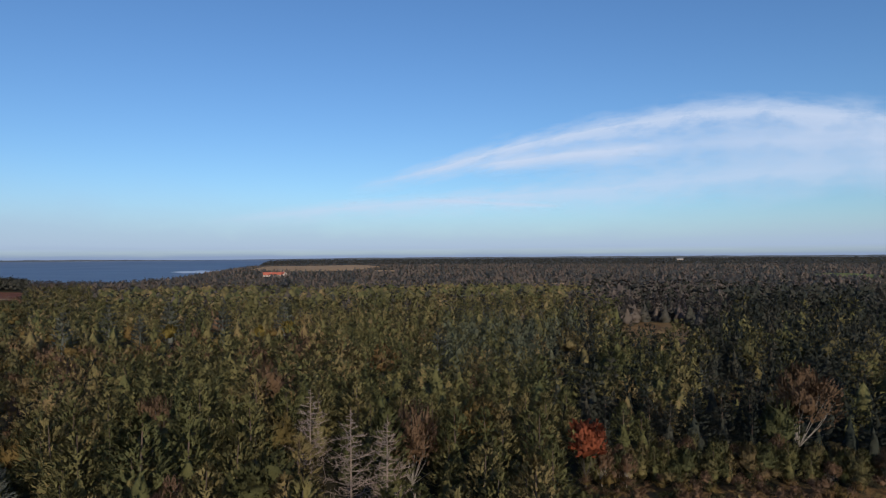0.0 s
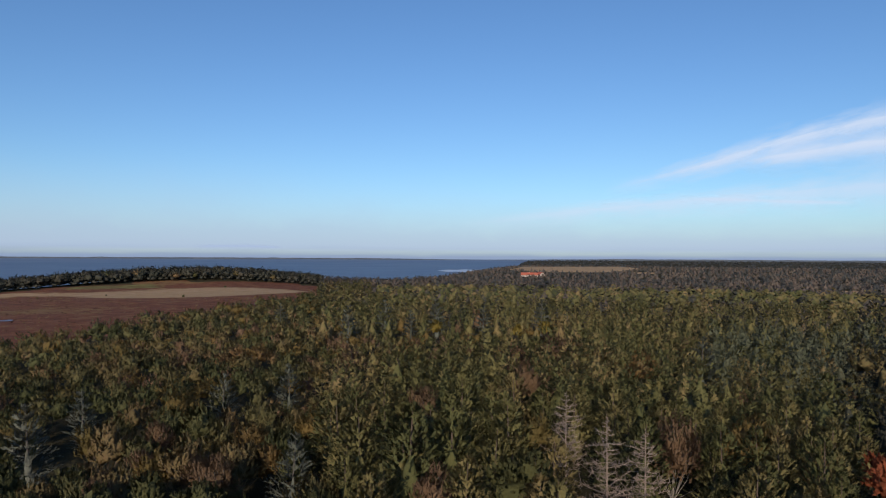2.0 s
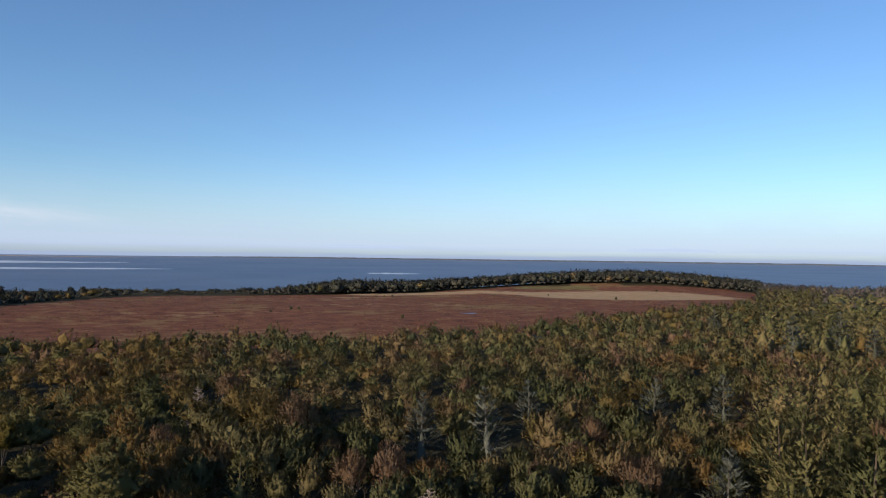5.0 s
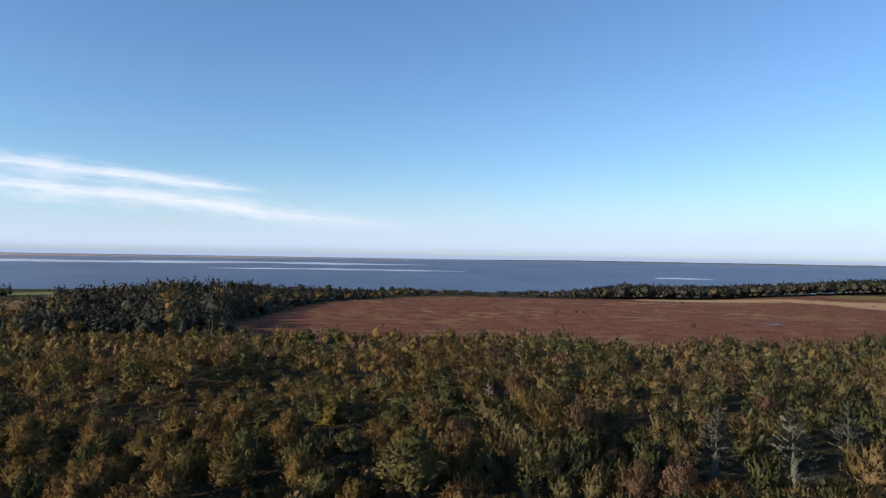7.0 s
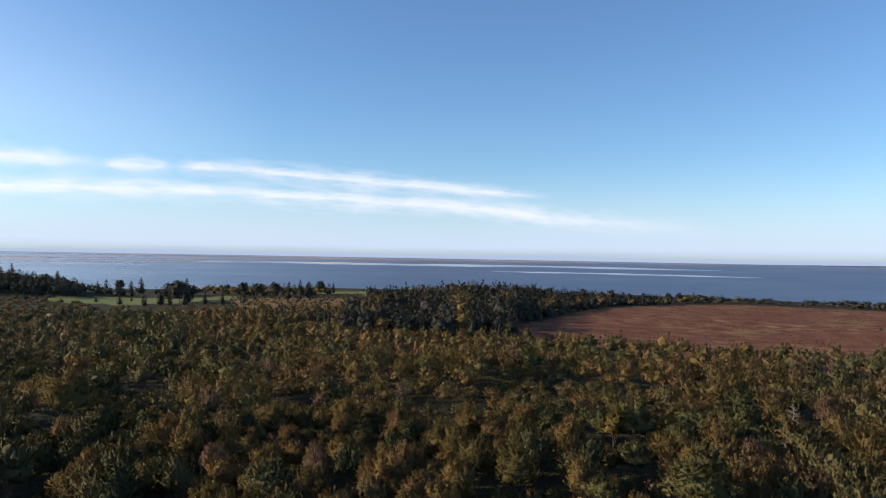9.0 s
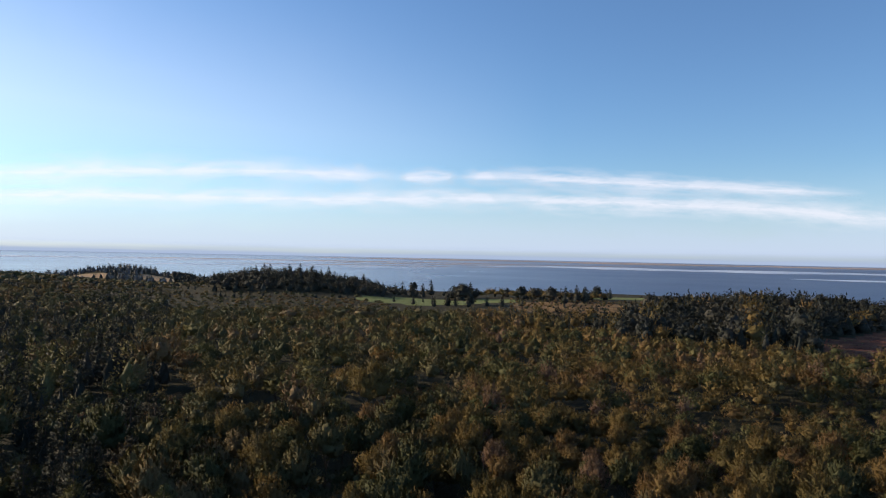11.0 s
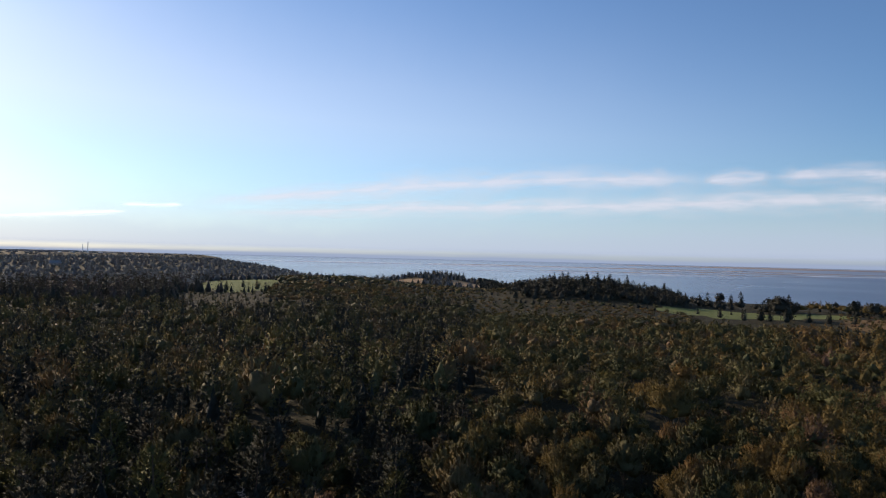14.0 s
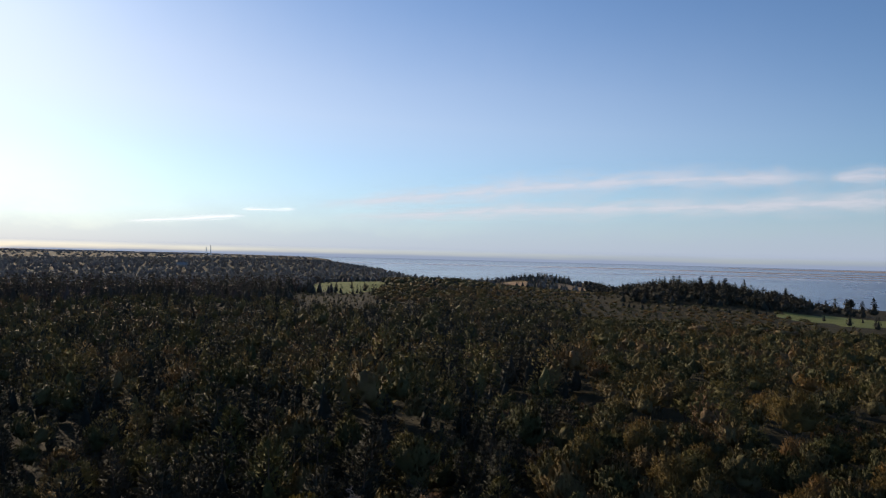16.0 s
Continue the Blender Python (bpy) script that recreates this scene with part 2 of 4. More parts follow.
def build_ground():
    azs = np.concatenate([np.arange(-46, 206, 0.5), np.arange(206, 314, 3.0)])
    rs = np.concatenate([[8, 20, 35], np.geomspace(50, 4960, 130)])
    V, F, A, R = polar_grid(azs, rs, land)
    me = mesh_of("ground", V, F, ground_material(), False)
    c = cover(A, R)
    at = me.color_attributes.new("cover", "FLOAT_COLOR", "POINT")
    faint = spot(A, R, 61, 470, 9, 26) | spot(A, R, 74, 400, 9, 20) | spot(A, R, 79, 640, 3, 20) | spot(A, R, 68, 560, 10, 30)
    tan = np.maximum.reduce([soft(A, R, 40.5, 650, 10.0, 105), soft(A, R, 48, 690, 7, 22), soft(A, R, 57.5, 712, 9.0, 26), 0.7 * soft(A, R, 62, 620, 4, 30)])
    dry = np.maximum.reduce([np.where(c == 2, 1.0, 0.0), 0.92 * tan, np.where(faint, 0.42, 0.0)])
    verge = (c == 1) & (R < np.interp(A, EDGE_AZ, EDGE_R) + 70)
    rgba = np.stack([c == 1, dry, np.maximum.reduce([np.where(c == 3, 1.0, 0.0), 0.6 * soft(A, R, 46.5, 760, 5.0, 40), np.where(verge, 0.38, 0.0)]), c == 4], -1).astype(np.float32)
    at.data.foreach_set("color", rgba.ravel())
    tagged(new("ground", me), "rolling ground with wood floor, brown heath and fields", "ground", kind="structure")


build_ground()


def water_material():
    m, nt, b = node_material("water")
    g = nt.nodes.new("ShaderNodeNewGeometry")
    big = noise_tex(nt, 0.0016, 5, 0.55)
    b.inputs["IOR"].default_value = 1.33
    link(nt, ramp(nt, big, [(0.35, (0.070, 0.104, 0.170)), (0.65, (0.098, 0.126, 0.185))]), b.inputs["Base Color"])
    bump = nt.nodes.new("ShaderNodeBump")
    bump.inputs["Distance"].default_value = 0.5
    lee = nt.nodes.new("ShaderNodeVectorMath")
    lee.operation = "NORMALIZE"
    link(nt, g.outputs["Position"], lee.inputs[0])
    side = nt.nodes.new("ShaderNodeVectorMath")
    side.operation = "DOT_PRODUCT"
    link(nt, lee.outputs["Vector"], side.inputs[0])
    side.inputs[1].default_value = polar(162, 1.0)
    calm = nt.nodes.new("ShaderNodeMapRange")      # smoother in the lee of the southern shore
    calm.inputs["From Min"].default_value, calm.inputs["From Max"].default_value = 0.55, 0.97
    calm.inputs["To Min"].default_value, calm.inputs["To Max"].default_value = 0.6, 0.12
    link(nt, side.outputs["Value"], calm.inputs["Value"])
    link(nt, calm.outputs[0], bump.inputs["Strength"])
    link(nt, math_node(nt, "ADD", math_node(nt, "MULTIPLY", calm.outputs[0], 0.62), math_node(nt, "MULTIPLY", noise_tex(nt, 0.004, 4), 0.16)), b.inputs["Roughness"])
    link(nt, noise_tex(nt, 0.35, 4), bump.inputs["Height"])
    link(nt, bump.outputs[0], b.inputs["Normal"])
    return m


def build_water():
    azs = np.arange(8, 180, 1.0)
    rs = np.geomspace(600, 4960, 60)
    A, R = np.meshgrid(azs, rs)
    V = np.stack([-np.sin(np.radians(A)) * R, np.cos(np.radians(A)) * R, water_level(R)], -1).reshape(-1, 3)
    n = len(azs)
    F = [(j * n + i + 1, j * n + i, (j + 1) * n + i, (j + 1) * n + i + 1) for j in range(len(rs) - 1) for i in range(n - 1)]
    me = mesh_of("water", V, [f[::-1] for f in F], water_material(), False)
    tagged(new("water", me), "wide blue-grey sea inlet with a faint ripple", "water", kind="structure")


build_water()


def plain(name, a, b2, scale, rough=0.9):
    m, nt, b = node_material(name)
    link(nt, ramp(nt, noise_tex(nt, scale, 5), [(0.35, a), (0.65, b2)]), b.inputs["Base Color"])
    b.inputs["Roughness"].default_value = rough
    return m


SAND = plain("sand_flat", (0.24, 0.19, 0.165), (0.34, 0.27, 0.23), 0.01)
# for streaks on the water: the sky's sheen put into a pale colour
PALE_STREAK = plain("pale_streak", (0.40, 0.45, 0.52), (0.55, 0.60, 0.66), 0.006, 0.5)
# blue-grey of the haze over distance put into the land's colour
FARLAND = plain("hazed_far_land", (0.070, 0.086, 0.104), (0.105, 0.116, 0.128), 0.01)


def strip(name, az0, az1, r0, r1, material, label, seed, lift=0.25):
    """A low bank or pale streak in the water between two azimuths, thinning out at its ends."""
    rng = np.random.default_rng(seed)
    n = max(14, int(abs(az1 - az0) * 3))
    V, F = [], []
    wob = np.cumsum(rng.normal(0, 0.05, n + 1))
    for i in range(n + 1):
        u = i / n
        az = az0 + (az1 - az0) * u
        half = (r1 - r0) / 2 * (math.sin(math.pi * u) ** 0.5 + 0.02) * (0.8 + 0.2 * math.sin(u * 23 + seed))
        mid = (r0 + r1) / 2 + wob[i] * (r1 - r0) * 0.5
        lo, hi = mid - half, mid + half
        for r, up in ((lo - 4, -0.6), (lo, lift), (hi, lift), (hi + 4, -0.6)):
            V.append(polar(az, r, float(water_level(r)) + up))
    for i in range(n):
        for j in range(3):
            a = i * 4 + j
            F.append((a, a + 1, a + 5, a + 4) if az1 < az0 else (a + 4, a + 5, a + 1, a))
    tagged(new(name, mesh_of(name, V, F, material, False)), label, "sandbank", "tidal flats")


strip("sandbank", 136, 79, 3700, 4500, SAND, "long brown tidal sandbank far out on the water", 3)
strip("sandbank", 150, 108, 2900, 3100, SAND, "thin brown tidal sandbank far out on the water", 5)
strip("sandbank", 134, 116, 2500, 2620, SAND, "thin dark tidal sandbank on the water", 6)
strip("water_streak", 122, 80, 2350, 2800, PALE_STREAK, "pale smooth streak on the water, sheen put into its colour", 8, 0.12)
strip("water_streak", 98, 77, 1720, 1860, PALE_STREAK, "pale smooth streak on the water, sheen put into its colour", 9, 0.12)
strip("water_streak", 166, 128, 2600, 2960, PALE_STREAK, "pale smooth streak on the water, sheen put into its colour", 21, 0.12)
strip("water_streak", 151, 124, 1950, 2060, PALE_STREAK, "pale smooth streak on the water, sheen put into its colour", 22, 0.12)
strip("sandbank", 143, 119, 2200, 2270, SAND, "thin brown tidal sandbank on the water", 23)
strip("water_streak", 21.5, 16.5, 1720, 2000, PALE_STREAK, "pale bright streak of surf near the shore", 10, 0.12)
strip("water_streak", 62, 57.5, 1500, 1600, PALE_STREAK, "pale smooth streak on the water, sheen put into its colour", 12, 0.12)


def far_shore(az0, az1, r, height, seed):
    rng = np.random.default_rng(seed)
    n = int(abs(az1 - az0) * 8)
    V, F = [], []
    h = height * (0.6 + 0.4 * np.convolve(rng.random(n + 9), np.ones(9) / 9, "same")[:n + 1] * 2 * 0.9)
    for i in range(n + 1):
        az = az0 + (az1 - az0) * i / n
        e = min(1.0, 6 * min(i, n - i) / n + 0.05)
        z = float(water_level(r))
        for d, up in ((0, -1.0), (20, h[i] * e * rng.uniform(0.75, 1.0)), (200, h[i] * e), (330, -1.0)):
            V.append(polar(az, r + d, z + up))
    for i in range(n):
        for j in range(3):
            a = i * 4 + j
            F.append((a + 4, a + 5, a + 1, a))
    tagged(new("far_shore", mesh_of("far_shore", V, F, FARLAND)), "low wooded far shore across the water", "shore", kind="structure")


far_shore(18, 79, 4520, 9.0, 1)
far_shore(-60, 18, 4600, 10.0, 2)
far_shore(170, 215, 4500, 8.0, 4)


# ---- plants: geometry ----
def unit(v):
    return v / np.maximum(np.linalg.norm(v, axis=-1, keepdims=True), 1e-9)


def spikes(c, d, length, width, rng, face=None):
    """Slim triangles from points c along directions d, turned towards face."""
    d = unit(d)
    side = unit(np.cross(d, rng.normal(size=d.shape) if face is None else face + rng.normal(0, 0.4, d.shape)))
    length, width = np.reshape(length, (-1, 1)), np.reshape(width, (-1, 1))
    return np.stack([c - side * width / 2, c + side * width / 2, c + d * length], 1)


def prism(points, radii, sides=5):
    """A tapered limb along points, as triangles."""
    out = []
    P = np.asarray(points, float)
    rings = []
    for i, p in enumerate(P):
        d = P[min(i + 1, len(P) - 1)] - P[max(i - 1, 0)]
        d = d / max(np.linalg.norm(d), 1e-9)
        u = np.cross(d, (0.31, 0.95, 0.05))
        u = u / max(np.linalg.norm(u), 1e-9)
        v = np.cross(d, u)
        a = np.arange(sides) * 2 * math.pi / sides
        rings.append(p + radii[i] * (np.cos(a)[:, None] * u + np.sin(a)[:, None] * v))
    for a, b in zip(rings, rings[1:]):
        for k in range(sides):
            m = (k + 1) % sides
            out += [(a[k], a[m], b[m]), (a[k], b[m], b[k])]
    return np.array(out)


def with_normals(t, n):
    """Triangles turned to face along their normals, with the normals as three further rows."""
    n = unit(n)
    g = np.cross(t[:, 1] - t[:, 0], t[:, 2] - t[:, 0])
    back = (g * n).sum(1) < 0
    t = np.where(back[:, None, None], t[:, ::-1], t)
    return np.concatenate([t, np.repeat(n[:, None], 3, 1)], 1)


def ruffle(p, k=2.6):
    """A wavy field of small turns over a crown, so that neighbouring leaves lean alike in clumps."""
    x, y, z = k * p[:, 0], k * p[:, 1], k * p[:, 2]
    return np.stack([np.sin(y + 1.7 * np.sin(0.7 * z)), np.sin(1.1 * z + 1.5 * np.sin(0.8 * x)), np.sin(0.9 * x + 1.6 * np.sin(0.6 * y))], -1)


def under(P):
    """The dense inside of a crown: a closed-round grid of points (rows, around, 3), capped at its top, as triangles with ruffled normals."""
    N = unit(np.cross(np.roll(P, -1, 1) - np.roll(P, 1, 1), np.gradient(P, axis=0)))
    N = np.where((N * (P - P.mean((0, 1)))).sum(-1, keepdims=True) < 0, -N, N)
    N = unit(N + 0.42 * ruffle(P.reshape(-1, 3)).reshape(P.shape))
    Q = np.concatenate([P, N], -1)
    A, B = Q[:-1], Q[1:]
    A2, B2 = np.roll(A, -1, 1), np.roll(B, -1, 1)
    top = Q[-1]
    tip = np.broadcast_to(np.concatenate([P[-1].mean(0) + (0, 0, 0.15), (0, 0, 1)]), top.shape)
    t = np.concatenate([np.stack([A, A2, B2], 2).reshape(-1, 3, 6), np.stack([A, B2, B], 2).reshape(-1, 3, 6), np.stack([top, np.roll(top, -1, 0), tip], 1)])
    return np.concatenate([t[..., :3], t[..., 3:]], 1)


def sprays(rng, base, axis, length, face, each, size, slim, spread):
    """Shoots along axes, each set with slim leaves or needles that fan out from it."""
    n = len(base) * each
    B, A, S, C = np.repeat(base, each, 0), np.repeat(unit(axis), each, 0), np.repeat(length, each), np.repeat(face, each, 0)
    s = rng.random(n)
    out = rng.normal(size=A.shape)
    out = unit(out - A * (out * A).sum(1, keepdims=True))
    d = A + out * (spread * rng.uniform(0.4, 1.2, n))[:, None]
    long = size * rng.uniform(0.65, 1.3, n) * (1.15 - 0.4 * s)
    nrm = unit(out * 0.16 + C + 0.42 * ruffle(B) + (0, 0, 0.10))
    return with_normals(spikes(B + A * (S * s)[:, None], d, long, long * slim, rng, nrm), nrm)


def conifer(rng, height, radius, bare, shoots, each, length, size, slim, dome, power, rise, step=0.0, inner=(8, 0.7), lump=0.14, spread=0.7):
    """An uneven crown of needle shoots on boughs that rise from rise[0] degrees at the foot to rise[1] at the tip; returns needle and wood triangles."""
    waves = [(m, rng.uniform(0.3, 0.6), rng.uniform(-9, 9), rng.uniform(0, 6.28)) for m in (2, 3, 5)]

    def surface(u, a):
        w = sum(k * np.sin(m * a + t * u + p) for m, k, t, p in waves)
        prof = np.clip(1 - u ** dome, 0, 1) ** power * np.clip(0.55 + u * 3, 0, 1) + 0.015
        return radius * prof * (1 + lump * w), height * (bare + (0.97 - bare) * u)
    u, a = np.linspace(0, 1, inner[0])[:, None], np.linspace(0, 2 * math.pi, inner[0] + 1, endpoint=False)[None, :]
    R, z = surface(u, a)
    R, z = np.maximum(R * inner[1] * (1.1 - 0.5 * u) * (1 + rng.normal(0, 0.12, R.shape)), 0.02), z + 0 * a
    t = [under(np.stack([R * np.cos(a), R * np.sin(a), height * bare + (z - height * bare) * (0.42 + 0.44 * inner[1])], -1))]
    cu, ca = rng.random(shoots * 6), rng.uniform(0, 6.283, shoots * 6)
    cr, cz = surface(cu, ca)
    keep = np.argsort(rng.random(shoots * 6) / ((cr + 0.22 * radius) * (0.25 + cu)))[:shoots]
    cu, ca, cr, cz = cu[keep], ca[keep], cr[keep], cz[keep]
    if step:
        cz = np.round(cz / step + 0.12 * np.sin(2 * ca + 1)) * step + rng.normal(0, step * 0.10, shoots)
    cr = cr * rng.uniform(0.62, 1.08, shoots)
    lift = np.radians(rise[0] + (rise[1] - rise[0]) * cu + rng.normal(0, 9, shoots))
    turn = ca + rng.normal(0, 0.35, shoots)
    axis = np.stack([np.cos(turn) * np.cos(lift), np.sin(turn) * np.cos(lift), np.sin(lift)], -1)
    tip = np.stack([np.cos(ca) * cr, np.sin(ca) * cr, cz + np.tan(np.radians(rise[0])) * cr * 0.4], -1)
    long = length * rng.uniform(0.6, 1.3, shoots) * (1 - 0.35 * cu)
    face = unit(np.stack([np.cos(ca), np.sin(ca), 0.35 + 0.5 * cu ** 2], -1))
    t.append(sprays(rng, tip - axis * long[:, None] * 0.75, axis, long, face, each, size, slim, spread))
    wood = [prism([(0, 0, -0.5), (0.05, 0, height * 0.5), (0, 0, height * 0.97)], [height * 0.015 + 0.03, height * 0.011, 0.02])]
    for i in range(7):
        q, zz = rng.uniform(0, 6.28), height * (bare * 0.6 + 0.05 * i)
        wood.append(prism([(0, 0, zz), (math.cos(q) * radius * 0.7, math.sin(q) * radius * 0.7, zz + 0.5)], [0.05, 0.012], 3))
    return np.concatenate(t), np.concatenate(wood)


def broadleaf(rng, height, radius, bare, blobs, shoots, each, length, size, slim, upright, inner=(8, 0.7), limbs=7, knob=1.0, spread=0.8):
    """A crown of swelling clumps of leafy shoots on forked limbs; returns leaf and wood triangles."""
    mid = np.array((0, 0, height * (bare + 1) / 2))
    scale = np.array((radius, radius, height * (1 - bare) / 2))
    c = unit(rng.normal(size=(blobs, 3)))
    c[:, 2] = np.abs(c[:, 2]) * 1.3 - 0.4
    c = c * rng.uniform(0.45, 0.74, (blobs, 1))
    br = rng.uniform(0.22, 0.42, blobs) * knob

    def reach(d):
        along = d @ c.T
        disc = br ** 2 - (c ** 2).sum(1) + along ** 2
        return np.maximum(np.where(disc > 0, along + np.sqrt(np.maximum(disc, 0)), 0.45).max(-1), 0.45)

    def outward(p):
        q = (p - mid) / scale
        near = c[np.argmin(((q[:, None] - c[None]) ** 2).sum(-1) - br ** 2, 1)]
        return unit(unit((q - near) / scale) * 0.75 + unit(q / scale) * 0.6 + (0, 0, 0.12))
    el, a = np.linspace(-1.0, 1.5, inner[0])[:, None], np.linspace(0, 2 * math.pi, inner[0] + 2, endpoint=False)[None, :]
    d = np.stack([np.cos(el) * np.cos(a), np.cos(el) * np.sin(a), np.sin(el) + 0 * a], -1)
    t = [under(mid + d * (reach(d) * inner[1] * (1 + rng.normal(0, 0.10, d.shape[:2])))[..., None] * scale)]
    d = unit(rng.normal(size=(shoots, 3)) + (0, 0, 0.4))
    d[:, 2] = np.where(d[:, 2] < -0.3, -d[:, 2], d[:, 2])
    tip = mid + d * (reach(d) * (0.58 + 0.45 * rng.random(shoots) ** 0.6))[:, None] * scale
    axis = unit(unit(d * scale) * (1 - upright) + (0, 0, upright) + rng.normal(0, 0.22, d.shape))
    long = length * rng.uniform(0.6, 1.35, shoots)
    t.append(sprays(rng, tip - axis * long[:, None] * 0.8, axis, long, outward(tip), each, size, slim, spread))
    fork = np.array((rng.normal(0, 0.2), rng.normal(0, 0.2), height * max(bare, 0.15)))
    wood = [prism([(0, 0, -0.5), fork * 0.5, fork], [0.05 + height * 0.016, height * 0.013, height * 0.010])]
    for i in range(limbs):
        e = mid + c[i % blobs] * scale * 1.3
        wood.append(prism([fork, (fork + e) / 2 + rng.normal(0, 0.2, 3), e], [height * 0.005, height * 0.003, 0.008], 3))
    return np.concatenate(t), np.concatenate(wood)


def dead_tree(rng, height, radius):
    """A bare grey conifer: stem, boughs and twigs."""
    wood = [prism([(0, 0, -0.5), (0.06, 0.03, height * 0.5), (0, 0, height)], [0.16, 0.1, 0.015], 6)]
    for i in range(64):
        u = i / 64
        z = height * (0.18 + 0.80 * u + rng.normal(0, 0.01))
        a = i * 2.4 + rng.normal(0, 0.3)
        l = radius * ((1 - u) ** 0.8 + 0.08) * rng.uniform(0.3, 1.2)
        out = np.array((math.cos(a), math.sin(a), 0))
        p0, p1 = np.array((0, 0, z)), out * l + np.array((0, 0, z + rng.uniform(-0.1, 0.45) * l))
        wood.append(prism([p0, (p0 + p1) / 2 + (0, 0, -0.05 * l), p1], [0.042, 0.03, 0.014], 3))
        for s in rng.uniform(0.2, 1.0, 16):
            b = p0 + (p1 - p0) * s
            e = b + unit(out + rng.normal(0, 0.8, 3) + (0, 0, 0.5)) * l * rng.uniform(0.15, 0.45)
            wood.append(prism([b, e], [0.024, 0.012], 3))
    return np.concatenate(wood)


# ---- plants: kinds, near ones with trunk and crown ----
def kind_meshes(kind, seed):
    rng = np.random.default_rng(seed)
    if kind == "pine":
        return conifer(rng, 12.0, 3.5, 0.06, 400, 11, 1.0, 0.36, 0.42, 2.0, 0.72, (14, 60), 0.0, (11, 0.42), 0.26), LEAF["pine"], BARK_PINE
    if kind == "shrub":
        return broadleaf(rng, 8.0, 3.3, 0.04, 24, 320, 11, 0.75, 0.33, 0.48, 0.6, (9, 0.62), 7, 0.9, 0.6), LEAF["shrub"], BARK_PINE
    if kind == "blue":
        return conifer(rng, 11.5, 3.6, 0.04, 230, 20, 1.6, 0.42, 0.26, 1.4, 0.8, (10, 54), 1.2, (10, 0.20), 0.18, 0.6), LEAF["blue"], BARK_GREY
    if kind == "dark":
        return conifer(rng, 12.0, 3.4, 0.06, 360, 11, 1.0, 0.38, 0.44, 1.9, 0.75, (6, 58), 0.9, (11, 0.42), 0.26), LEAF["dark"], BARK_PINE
    if kind == "fir":
        return conifer(rng, 9.0, 2.7, 0.03, 130, 9, 0.9, 0.50, 0.42, 1.2, 0.9, (0, 60), 0.8, (8, 0.66), 0.14), LEAF["dark"], BARK_PINE
    if kind == "round":
        return broadleaf(rng, 9.0, 4.2, 0.04, 22, 190, 9, 0.8, 0.50, 0.55, 0.30, (8, 0.68)), LEAF["wood"], BARK_GREY
    if kind == "gold":
        return broadleaf(rng, 8.8, 3.9, 0.04, 20, 380, 11, 0.95, 0.31, 0.50, 0.5, (9, 0.62), 9, 1.0, 0.8), LEAF["gold"], BARK_GREY
    if kind == "oak":
        return broadleaf(rng, 9.0, 4.0, 0.05, 24, 380, 11, 0.7, 0.31, 0.68, 0.30, (9, 0.66), 7, 0.95, 1.0), LEAF["oak"], BARK_GREY
    if kind == "rust":
        return broadleaf(rng, 9.0, 3.0, 0.06, 24, 480, 10, 0.95, 0.27, 0.42, 0.50, (7, 0.40), 14, 1.0, 0.7), LEAF["rust"], BARK_PALE
    if kind == "red":
        return broadleaf(rng, 9.0, 2.7, 0.10, 22, 300, 11, 0.6, 0.33, 0.62, 0.25, (7, 0.62), 7, 1.0, 1.0), LEAF["red"], BARK_GREY
    return broadleaf(rng, 8.0, 2.5, 0.15, 20, 220, 11, 0.6, 0.32, 0.6, 0.3, (7, 0.60), 7, 1.0, 1.0), LEAF["yellow"], BARK_GREY


INFO = {
    "pine": ("pine_tree", "olive-green pine with clumped needles in dense woodland", "pine tree", "near pines"),
    "shrub": ("scrub_pine", "low bushy dark green pine in the wood", "pine tree", "scrub pines"),
    "blue": ("blue_spruce", "silvery blue-grey spruce standing among darker trees", "spruce tree", "blue spruces"),
    "dark": ("dark_pine", "very dark green dense pine in shaded woodland", "pine tree", "dark pines"),
    "fir": ("young_fir", "dark green pointed young fir in open grass", "fir tree", "young firs"),
    "round": ("field_tree", "dark round-crowned tree standing along open fields", "broadleaf tree", "field trees"),
    "gold": ("autumn_tree", "broadleaf tree with olive-gold autumn leaves in mixed woodland", "broadleaf tree", "autumn trees"),
    "oak": ("oak_tree", "round-crowned oak still in green leaf", "oak tree", "green oaks"),
    "rust": ("birch_tree", "slender birch with thinning rust-brown autumn leaves", "birch tree", "brown birches"),
    "red": ("red_tree", "small tree in bright orange-red autumn leaf", "broadleaf tree", "red trees"),
    "yellow": ("yellow_tree", "small tree in bright yellow autumn leaf", "broadleaf tree", "yellow trees"),
}
MODELS = {}


def model(kind, variant):
    """One crown and one trunk mesh of a kind, made once."""
    key = (kind, variant)
    if key not in MODELS:
        (leaf, wood), lm, bm = kind_meshes(kind, 100 * len(kind) + 7 * variant + ord(kind[0]))
        MODELS[key] = (triangles("crown", leaf, lm), triangles("trunk", wood, bm))
    return MODELS[key]


FULL = {"round": 9.0, "fir": 9.0, "dark": 12.0, "pine": 12.0, "shrub": 8.0, "blue": 11.5, "gold": 8.8, "oak": 9.0, "rust": 9.0, "red": 9.0, "yellow": 8.0}


def plant(kind, az, r, height, spin, variant, label=""):
    name, lab, cat, group = INFO[kind]
    ob = new(name)
    ob.matrix_world = pose(*polar(az, r, float(land(az, r)) - 0.05), 3.0 * math.sin(spin), 3.0 * math.cos(spin * 1.7), spin) @ Matrix.Scale(height / FULL[kind], 4)
    tagged(ob, label or lab, cat, group)
    crown, trunk = model(kind, variant)
    part("trunk", trunk, ob)
    part("crown", crown, ob)
    return ob


